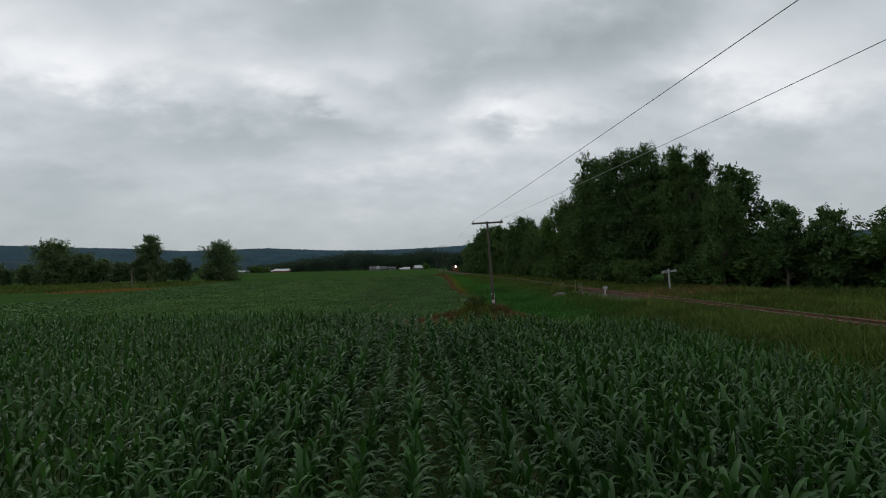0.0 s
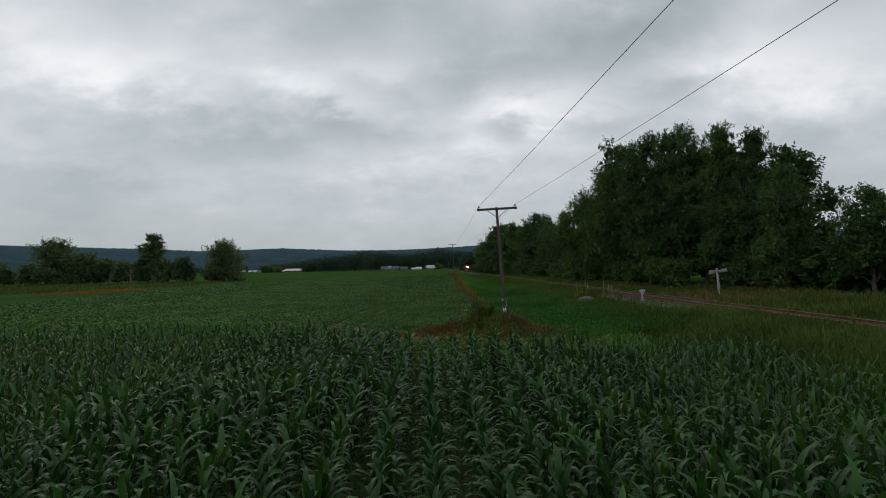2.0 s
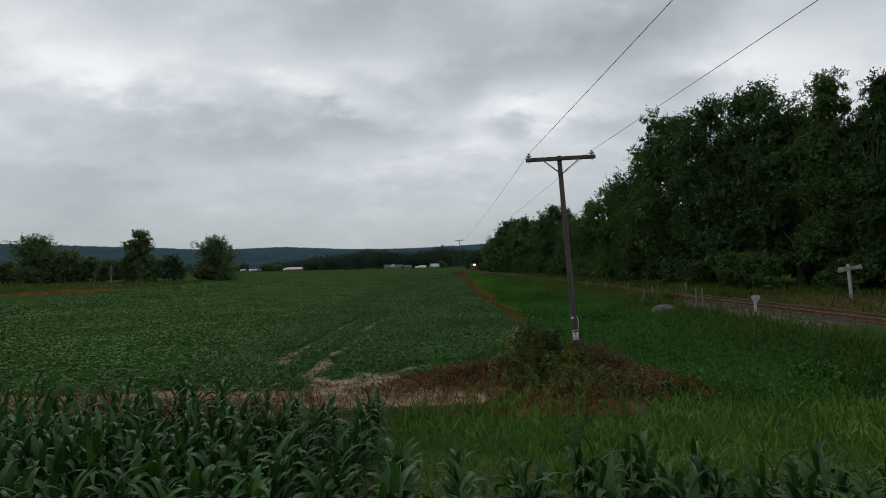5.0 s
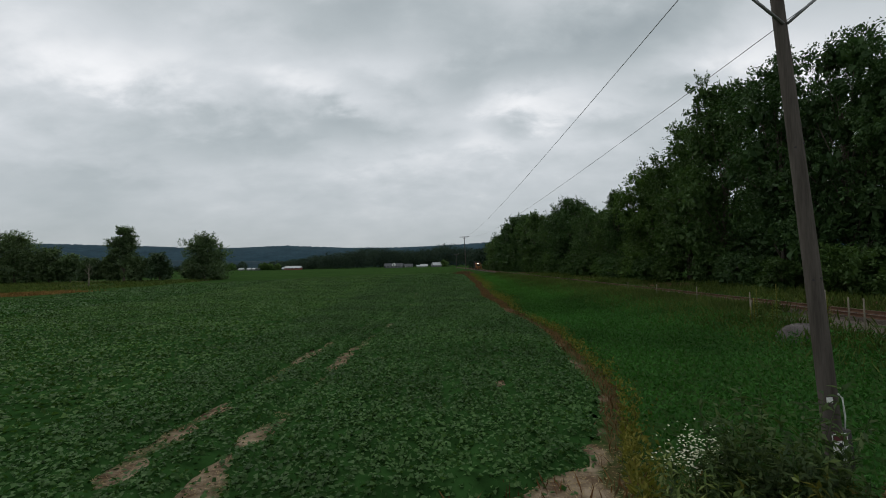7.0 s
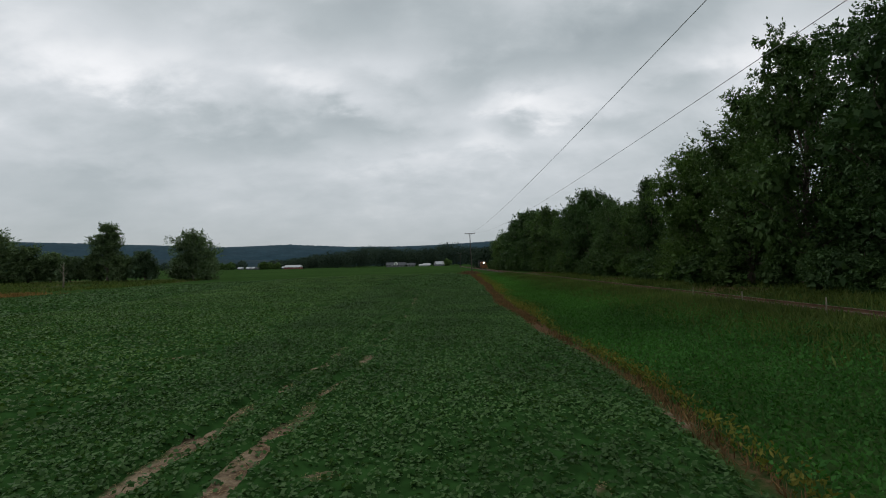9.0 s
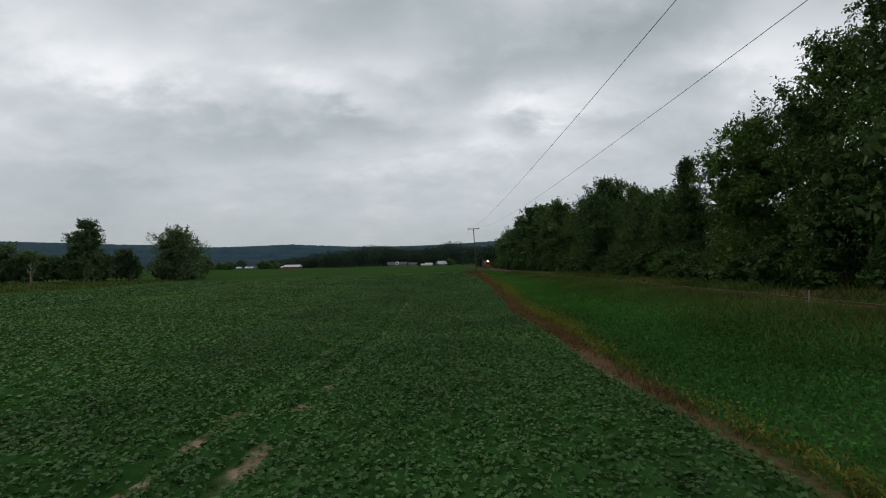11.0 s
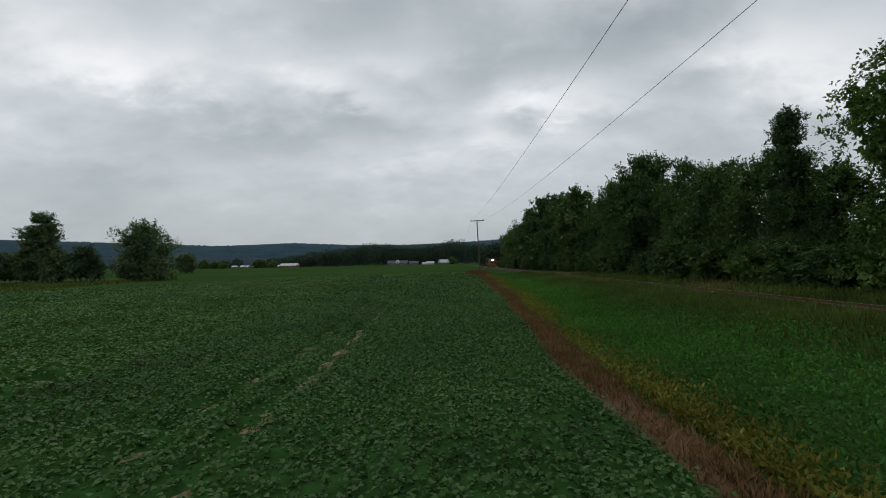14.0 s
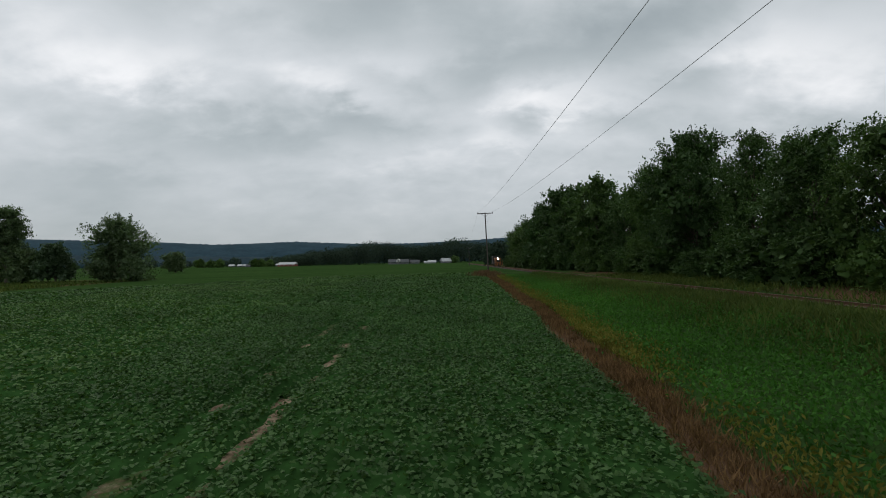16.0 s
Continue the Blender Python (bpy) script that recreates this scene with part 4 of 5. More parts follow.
# ---------------------------------------------------------------- corn
def corn_arrays(rng, segments, folded, count):
    """One corn plant, base at the origin: stalk, arching leaves with hanging tips, and the upright whorl."""
    pieces = [tube_arrays([(0, 0, 0), (0.01, 0, 0.45), (0, 0.01, 0.95)], [0.014, 0.012, 0.007], 3)]
    a0 = rng.uniform(0, math.tau)
    for k in range(count):
        f = k / (count - 1)
        a = a0 + math.pi * k + rng.normal(0, 0.35)
        z0 = 0.15 + 0.74 * f
        length = (0.34 + 0.27 * math.sin(math.pi * (0.25 + 0.6 * f))) * rng.uniform(0.85, 1.1)
        rise = np.interp(f, [0, 0.4, 0.8, 1], [0.95, 1.18, 1.34, 1.46]) + rng.normal(0, 0.06)
        bend = np.interp(f, [0, 0.5, 0.85, 1], [2.6, 3.0, 2.7, 1.3]) * rng.uniform(0.6, 1.25)
        s = np.linspace(0, 1, segments + 1)
        el = rise - bend * s ** 2.1
        step = length / segments
        r = np.concatenate([[0], np.cumsum(np.cos((el[1:] + el[:-1]) / 2) * step)])
        z = z0 + np.concatenate([[0], np.cumsum(np.sin((el[1:] + el[:-1]) / 2) * step)])
        twist = rng.normal(0, 0.5) * s ** 2
        w = 0.041 * np.interp(s, [0, 0.15, 0.45, 0.75, 1], [0.6, 0.9, 1.0, 0.75, 0.06]) * rng.uniform(0.85, 1.15)
        d, q = np.array([math.cos(a), math.sin(a), 0]), np.array([-math.sin(a), math.cos(a), 0])
        mid = r[:, None] * d + z[:, None] * np.array([0, 0, 1.0]) + (0.06 * np.sin(s * 3 + a))[:, None] * q * 0.3
        up = np.cos(el)[:, None] * np.array([0, 0, 1.0]) - np.sin(el)[:, None] * d
        edge = np.cos(twist)[:, None] * q + np.sin(twist)[:, None] * up
        lift = up * (w * 0.45)[:, None]
        A, B = mid + edge * w[:, None] + lift, mid - edge * w[:, None] + lift
        n = segments + 1
        i = np.arange(segments)
        if folded:
            pieces.append((np.concatenate([A, mid, B]), np.concatenate([np.stack([i, i + 1, n + i + 1, n + i], 1), np.stack([n + i, n + i + 1, 2 * n + i + 1, 2 * n + i], 1)])))
        else:
            pieces.append((np.concatenate([A, B]), np.stack([i, i + 1, n + i + 1, n + i], 1)))
    return join_arrays(pieces)


def scatter(protos, at, turn, size, which, tip=None):
    """Copies of small array meshes joined into one."""
    Vs, Fs, n = [], [], 0
    for k, (V, F) in enumerate(protos):
        idx = np.where(which == k)[0]
        if not len(idx):
            continue
        c, s = np.cos(turn[idx])[:, None], np.sin(turn[idx])[:, None]
        sz = size[idx][:, None]
        x, y, z = V[None, :, 0] * sz, V[None, :, 1] * sz, V[None, :, 2] * sz
        P = np.stack([x * c - y * s, x * s + y * c, np.broadcast_to(z, x.shape)], -1)
        if tip is not None:
            P[..., 0] += tip[idx, 0][:, None] * P[..., 2]
            P[..., 1] += tip[idx, 1][:, None] * P[..., 2]
        P += at[idx][:, None]
        Vs.append(P.reshape(-1, 3))
        Fs.append((F[None] + (np.arange(len(idx)) * len(V))[:, None, None] + n).reshape(-1, 4))
        n += len(idx) * len(V)
    return np.concatenate(Vs), np.concatenate(Fs)


def build_corn():
    rng = np.random.default_rng(31)
    fine = [corn_arrays(rng, 6, True, 10) for _ in range(9)]
    coarse = [corn_arrays(rng, 3, True, 6) for _ in range(6)]
    field = thing("corn_field", (0, 0, 0), "stand of dark green knee-to-chest-high corn in rows", "corn field", kind="stuff")
    xs = 1.55 + 0.80 * np.arange(-44, 15)
    P = []
    for k, x in enumerate(xs):
        end = (31.6 - 0.11 * x if x < 0.5 else 27.9 - 0.15 * max(0.0, x - 4)) + rng.normal(0, 0.22)
        y = np.arange(0.6, end, 0.205) + rng.normal(0, 0.035, len(np.arange(0.6, end, 0.205)))
        xx = x + rng.normal(0, 0.03, len(y)) + 0.05 * np.sin(y * 0.3 + k * 0.1)
        keep = rng.random(len(y)) > 0.05
        P.append(np.stack([xx[keep], y[keep]], 1))
    P = np.concatenate(P)
    P = P[P[:, 0] < 12.9]
    P = P[(np.abs(P[:, 0] - 1.5) < 11) | (rng.random(len(P)) < 0.7)]
    at = np.concatenate([P, ground_z(P[:, 0], P[:, 1])[:, None]], 1)
    n = len(at)
    turn = rng.uniform(0, math.tau, n)
    size = 1.03 + 0.10 * wave(P[:, 0], P[:, 1], 0.5, 91) + rng.normal(0, 0.07, n)
    size *= 1 - 0.18 * fade(10.5, 12.5, P[:, 0])
    tip = rng.normal(0, 0.05, (n, 2))
    single = (np.abs(P[:, 0] - 1.9) < 1.3) & (P[:, 1] > 6.0) & (P[:, 1] < 22.0)
    near = (np.abs(P[:, 0] - 1.5) < 6.5) & ~single
    far = ~near & ~single
    for sel, protos, nm in ((near, fine, "corn_rows"), (far, coarse, "corn_rows_beyond")):
        idx = np.where(sel)[0]
        V, F = scatter(protos, at[idx], turn[idx], size[idx], rng.integers(0, len(protos), len(idx)), tip[idx])
        ob = new(nm, mesh_arrays(nm, V, F, M_CORN, True))
        ob.parent = field
        tagged(ob, kind="stuff")
    meshes = [mesh_arrays("corn_plant", V, F, M_CORN, True) for V, F in fine]
    for i in np.where(single)[0]:
        ob = new("corn_plant", meshes[int(rng.integers(0, len(meshes)))])
        ob.parent = field
        ob.matrix_local = pose(*at[i], math.degrees(tip[i, 1]), math.degrees(tip[i, 0]), math.degrees(turn[i])) @ Matrix.Scale(size[i], 4)


build_corn()


# ---------------------------------------------------------------- soy, alfalfa, strip and bank
def spread(rng, x0, x1, y0, y1, density):
    n = int((x1 - x0) * (y1 - y0) * density)
    return np.stack([rng.uniform(x0, x1, n), rng.uniform(y0, y1, n)], 1)


def build_soy():
    rng = np.random.default_rng(51)
    step = 0.42
    xs, ys = np.arange(-58, 9, step), np.arange(34.4, 172, step)
    X, Y = np.meshgrid(xs, ys)
    X, Y = X + rng.normal(0, 0.05, X.shape), Y + rng.normal(0, 0.05, Y.shape)
    c = crop(X, Y)
    Z = ground_z(X, Y) - 0.10 + c * 0.34 + rng.normal(0, 0.035, X.shape) * c
    n, m = X.shape
    i, j = np.meshgrid(np.arange(n - 1), np.arange(m - 1), indexing="ij")
    F = np.stack([i * m + j, i * m + j + 1, (i + 1) * m + j + 1, (i + 1) * m + j], -1).reshape(-1, 4)
    cc = (c[:-1, :-1] + c[1:, 1:]).ravel()
    F = F[cc > 0.25]
    field = thing("soybean_field", (0, 0, 0), "wide field of low leafy green soybeans with bare wheel tracks", "soybean field", kind="stuff")
    # sheet under the leaves; shade in the gaps is put into its dark green
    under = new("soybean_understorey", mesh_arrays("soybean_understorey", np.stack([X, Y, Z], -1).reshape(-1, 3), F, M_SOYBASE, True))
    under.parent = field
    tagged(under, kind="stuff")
    for nm, (x0, x1, y0, y1), dens, ln in (("soybean_leaves", (-7.5, 8, 35, 112), 250, 0.105), ("soybean_leaves_beyond", (-32, -7.5, 35, 150), 66, 0.155), ("soybean_leaves_far", (-58, -32, 36, 152), 18, 0.26), ("soybean_leaves_ahead", (-32, 8, 150, 171), 14, 0.28), ("soybean_leaves_middle", (-7.5, 8, 112, 150), 50, 0.19)):
        P = spread(rng, x0, x1, y0, y1, dens)
        P[:, 1] += 0
        c = crop(P[:, 0], P[:, 1])
        keep = rng.random(len(P)) < np.clip(c * 1.25, 0.09 * (P[:, 0] < field_edge(P[:, 1]) - 0.5) * (P[:, 1] > 36.5), 1)
        P, c = P[keep], c[keep]
        # plants stand in rows 0.38 m apart
        row = 0.38
        P[:, 0] = np.where(rng.random(len(P)) < 0.5, np.round(P[:, 0] / row) * row + rng.normal(0, 0.07, len(P)), P[:, 0])
        z = ground_z(P[:, 0], P[:, 1]) - 0.05 + np.maximum(c, 0.35) * rng.uniform(0.18, 0.42, len(P))
        k = len(P)
        face = np.array([0, 0, 1.0]) + rng.normal(0, 0.42, (k, 3))
        along = unit(rng, k) * np.array([1, 1, 0.35]) - np.array([0, 0, 0.12])
        L = ln * rng.uniform(0.65, 1.3, k)
        V, F = leaf_arrays(rng, np.column_stack([P, z]), along, face, L, L * 0.75, 0.12)
        ob = new(nm, mesh_arrays(nm, V, F, M_SOY))
        ob.parent = field
        tagged(ob, kind="stuff")


def blades(name, P, height, width, mat, label, category, rng, lean=0.35, lift=0.0, parent=None):
    k = len(P)
    z = ground_z(P[:, 0], P[:, 1]) - 0.02 + lift
    along = np.array([0, 0, 1.0]) + rng.normal(0, lean, (k, 3)) * np.array([1, 1, 0.3])
    face = unit(rng, k) * np.array([1, 1, 0.2]) + np.array([0, -0.3, 0.3])
    h = height * rng.uniform(0.6, 1.35, k)
    V, F = leaf_arrays(rng, np.column_stack([P, z]), along, face, h, width * rng.uniform(0.7, 1.4, k), 0.1)
    ob = new(name, mesh_arrays(name, V, F, mat))
    return tagged(ob, label, category, kind="stuff")


def build_margins():
    rng = np.random.default_rng(61)
    # alfalfa between the strip and the railway bank
    P = spread(rng, 5, 17, 33, 150, 130)
    P = P[(P[:, 1] > 37) | (P[:, 0] > 7.8 + 0.4 * (37 - P[:, 1]))]
    keep = (P[:, 0] > strip_x(P[:, 1]) + 0.3 + 0.75 * fade(62, 88, P[:, 1]) + rng.normal(0, 0.22, len(P)) * (1 + fade(62, 88, P[:, 1]))) & (rng.random(len(P)) < fade(17.2, 14.5, P[:, 0]))
    P = P[keep]
    z = ground_z(P[:, 0], P[:, 1]) + rng.uniform(0.05, 0.36, len(P))
    k = len(P)
    along = np.array([0, 0, 0.75]) + unit(rng, k)
    V, F = leaf_arrays(rng, np.column_stack([P, z]), along, np.array([0, 0, 0.8]) + unit(rng, k) * 0.8, 0.13 * rng.uniform(0.6, 1.4, k), 0.062 * rng.uniform(0.7, 1.3, k), 0.15)
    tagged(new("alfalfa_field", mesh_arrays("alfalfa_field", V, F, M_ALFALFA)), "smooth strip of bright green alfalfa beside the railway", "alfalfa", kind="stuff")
    # dead reddish weeds on the strip, yellowing ones along its far side
    y = rng.uniform(35, 157, 72000)
    y = y[rng.random(len(y)) < 0.16 + 0.84 * fade(58, 80, y)]
    P = np.stack([strip_x(y) + rng.normal(0.1, 1, len(y)) * (0.2 + 0.17 * fade(56, 78, y)), y], 1)
    P = P[rng.random(len(P)) < 0.55 + 0.5 * wave(P[:, 0] * 0.3, P[:, 1], 0.5, 71) + fade(100, 125, P[:, 1])]
    blades("dead_weed_strip", P, 0.25, 0.026, M_DRY, "strip of dead reddish-brown weeds between two crops", "weeds", rng, 0.45)
    y = rng.uniform(36, 150, 88000)
    P = np.stack([strip_x(y) + 0.1 + 0.40 * fade(62, 84, y) + np.abs(rng.normal(0, 1, len(y))) * (0.28 + 0.45 * fade(66, 86, y)), y], 1)
    P = P[rng.random(len(P)) < (0.55 + 0.6 * wave(P[:, 0] * 0.3, P[:, 1], 0.45, 73)) * (0.22 + 0.78 * fade(66, 88, P[:, 1]))]
    blades("yellowing_weed_fringe", P, 0.13, 0.05, M_YELLOW, "fringe of yellowing weeds along the bare strip", "weeds", rng, 0.9, rng.uniform(0, 0.34, len(P)))
    # headland between corn and soy: rust-coloured dead weeds, and fresh green ones where the corn stops short
    P = spread(rng, -34, 6.0, 31.5, 39.6, 130)
    w = wave(P[:, 0], P[:, 1], 0.75, 41)
    front = np.interp(P[:, 0], [-34, -6, -3.6, -0.5, 0.8, 3.0, 6.0], [36.4, 36.2, 36.0, 36.3, 38.2, 39.4, 39.6])
    keep = rng.random(len(P)) < fade(0.7, -0.8, P[:, 1] - front + 0.7 * w) * fade(-0.4, 0.9, P[:, 1] - np.where(P[:, 0] < 0.5, 32.0 - 0.11 * P[:, 0], 32.6)) * np.clip(0.58 + 0.55 * w, 0.04, 1)
    blades("dead_weed_headland", P[keep], 0.27, 0.022, M_RUST, "patch of dead rust-coloured weeds at the corn's edge", "weeds", rng, 0.4)
    P = spread(rng, 0.3, 12, 27.2, 35.2, 75)
    w = wave(P[:, 0], P[:, 1], 0.8, 77)
    keep = rng.random(len(P)) < fade(27.2, 28.4, P[:, 1]) * fade(35.0, 32.6, P[:, 1] + 0.6 * w) * (0.75 + 0.4 * w)
    blades("green_weed_headland", P[keep], 0.36, 0.05, M_WEED, "patch of light green grassy weeds at the corn's edge", "weeds", rng, 0.5)
    # straw litter on the bare soil
    P = spread(rng, -7.5, 6, 35.0, 58, 200)
    keep = rng.random(len(P)) < bare(P[:, 0], P[:, 1]) * 0.8
    P = P[keep]
    k = len(P)
    V, F = leaf_arrays(rng, np.column_stack([P, ground_z(P[:, 0], P[:, 1]) + 0.012]), unit(rng, k) * np.array([1, 1, 0.06]), np.tile([0, 0, 1.0], (k, 1)), 0.10 * rng.uniform(0.4, 1.6, k), np.full(k, 0.009), 0.05)
    tagged(new("straw_litter", mesh_arrays("straw_litter", V, F, M_STRAW)), "pale straw litter scattered over bare soil", "straw", kind="stuff")
    # rough grass on the bank, before and behind the track
    P = spread(rng, 12.2, 19.5, -6, 150, 55)
    P = P[rng.random(len(P)) < fade(12.2, 16.2, P[:, 0]) * fade(19.6, 19.1, P[:, 0]) * np.where((P[:, 0] > 16.6) & (P[:, 1] > 38) & (P[:, 1] < 56), 0.06, 1) + 0.0]
    blades("bank_grass", P, 0.55, 0.055, M_GRASS, "rough olive grass along the railway bank", "grass", rng, 0.45)
    P = spread(rng, 18.6, 20.25, -6, 170, 60)
    P = P[(P[:, 1] < 37 + rng.normal(0, 1.5, len(P))) | (P[:, 1] > 58 + rng.normal(0, 2, len(P)))]
    P = P[rng.random(len(P)) < 0.6 + 0.4 * wave(P[:, 0] * 0.3, P[:, 1], 0.25, 87) + 0.6 * fade(60, 80, P[:, 1])]
    blades("shoulder_grass", P, 0.27 + 0.12 * fade(58, 75, P[:, 1]), 0.05, M_GRASS, "tufts of rough grass growing over the ballast's edge", "grass", rng, 0.45)
    P = spread(rng, 12.0, 17.0, -6, 36, 55)
    blades("bank_green_grass", P, 0.40, 0.06, M_GRASS, "rough olive grass beside the corn", "grass", rng, 0.5)
    P = spread(rng, 23.4, 33, 5, 150, 28)
    w = wave(P[:, 0], P[:, 1], 0.3, 83)
    a = P[rng.random(len(P)) < 0.7 + 0.4 * w]
    blades("far_bank_grass", a, 0.5, 0.07, M_GRASS, "rough grass between the track and the trees", "grass", rng, 0.45)
    b = P[(rng.random(len(P)) < (0.10 - 0.3 * w) * fade(62, 46, P[:, 1]))]
    blades("far_bank_dead_grass", b, 0.42, 0.06, M_DRY, "dead brown grass between the track and the trees", "grass", rng, 0.5)
    P = spread(rng, 30, 62, 8, 44, 22)
    P = P[P[:, 0] > 30 + fade(28, 44, P[:, 1]) * 4]
    blades("meadow_grass", P, 0.65, 0.09, M_GRASS, "tall meadow grass on the bank behind the track", "grass", rng, 0.45)


# darker than the leaves above, with the shade between them in its colour
M_SOYBASE = leaf_material("shaded_soy_understorey", (0.024, 0.062, 0.016), (0.024, 0.062, 0.016), 0.9, 0.0, 0.35, 2.0, 0.0)
build_soy()
build_margins()
build_field_verge()


def build_mound_weeds():
    """The rank weeds round the foot of the first pole."""
    rng = np.random.default_rng(71)
    cx, cy = 5.2, 36.6
    mound = thing("weed_thicket", (cx, cy, float(ground_z(cx, cy))), "thicket of tall green and brown weeds round the pole's foot", "weeds", kind="stuff")

    def add(name, V, F, mat):
        ob = new(name, mesh_arrays(name, V - np.array([cx, cy, float(ground_z(cx, cy))]), F, mat))
        ob.parent = mound
        tagged(ob, kind="stuff")

    def stems(n, sx, sy, ox, oy, height, mat, name, leaf, per, lean=0.14):
        base = np.stack([cx + ox + rng.normal(0, sx, n), cy + oy + rng.normal(0, sy, n)], 1)
        h = height * rng.uniform(0.55, 1.2, n) * np.exp(-0.25 * (((base[:, 0] - cx - ox) / sx) ** 2 + ((base[:, 1] - cy - oy) / sy) ** 2))
        tilt = rng.normal(0, lean, (n, 2))
        f = rng.uniform(0.25, 1.0, (n, per))
        z0 = ground_z(base[:, 0], base[:, 1])
        pos = np.stack([base[:, 0, None] + tilt[:, :1] * h[:, None] * f, base[:, 1, None] + tilt[:, 1:] * h[:, None] * f, z0[:, None] + h[:, None] * f], -1).reshape(-1, 3)
        k = len(pos)
        along = unit(rng, k) * np.array([1, 1, 0.6]) + np.array([0, 0, 0.15])
        V, F = leaf_arrays(rng, pos, along, np.array([0, 0, 1.0]) + unit(rng, k) * 0.6, leaf * rng.uniform(0.6, 1.4, k), leaf * 0.32 * rng.uniform(0.7, 1.3, k), 0.15)
        add(name, V, F, mat)
        pcs = [tube_arrays([(*base[i], z0[i] - 0.02), (base[i, 0] + tilt[i, 0] * h[i], base[i, 1] + tilt[i, 1] * h[i], z0[i] + h[i])], [0.008, 0.003], 3) for i in range(n)]
        V, F = join_arrays(pcs)
        add(name + "_stems", V, F, mat)
        return base, h, z0, tilt

    stems(170, 0.60, 0.45, -0.55, 0.3, 1.75, M_DEEP, "tall_weeds", 0.12, 46)
    stems(70, 0.75, 0.4, -0.9, 0.0, 1.45, M_BUSH, "leafy_weeds", 0.12, 40)
    stems(220, 1.1, 0.55, -0.2, -0.9, 0.85, M_BUSH, "low_weeds", 0.10, 36)
    stems(90, 0.8, 0.5, -0.6, -0.5, 1.25, M_YELLOW, "pale_weeds", 0.11, 22)
    stems(420, 0.9, 0.6, 0.95, -0.3, 1.0, M_DRY, "brown_weeds", 0.08, 30)
    stems(300, 1.2, 0.6, -1.7, 0.2, 0.7, M_DRY, "rust_weeds", 0.09, 24)
    stems(200, 1.4, 0.6, 0.6, -1.8, 0.55, M_BUSH, "fore_weeds", 0.10, 26)
    stems(220, 1.5, 0.6, 1.0, -1.7, 0.55, M_DRY, "fore_dead_weeds", 0.09, 24)
    stems(200, 1.1, 0.6, 2.2, -1.2, 0.5, M_DRY, "side_weeds", 0.09, 22)
    stems(60, 0.35, 0.3, -1.15, 0.8, 1.15, M_BUSH, "flowering_weeds", 0.09, 20)
    stems(420, 1.2, 0.55, -2.9, 0.0, 0.55, M_DRY, "rust_patch", 0.08, 18)
    # white umbels
    P = np.stack([cx - 1.1 + rng.normal(0, 0.2, 300), cy + 0.75 + rng.normal(0, 0.15, 300)], 1)
    z = ground_z(P[:, 0], P[:, 1]) + rng.normal(1.2, 0.12, len(P))
    k = len(P)
    V, F = leaf_arrays(rng, np.column_stack([P, z]), unit(rng, k) * np.array([1, 1, 0.2]), np.tile([0, 0, 1.0], (k, 1)), 0.035 * rng.uniform(0.7, 1.4, k), 0.03 * rng.uniform(0.7, 1.4, k), 0.1)
    add("white_flowers", V, F, M_FLOWER)
    # dry weeds round the second pole
    P = np.stack([8.9 + rng.normal(0, 0.9, 1400), 153.0 + rng.normal(0, 3.0, 1400)], 1)
    blades("dry_weed_clump", P, 0.65, 0.07, M_DRY, "clump of tall dry brown weeds round a pole", "weeds", rng, 0.3)


build_mound_weeds()


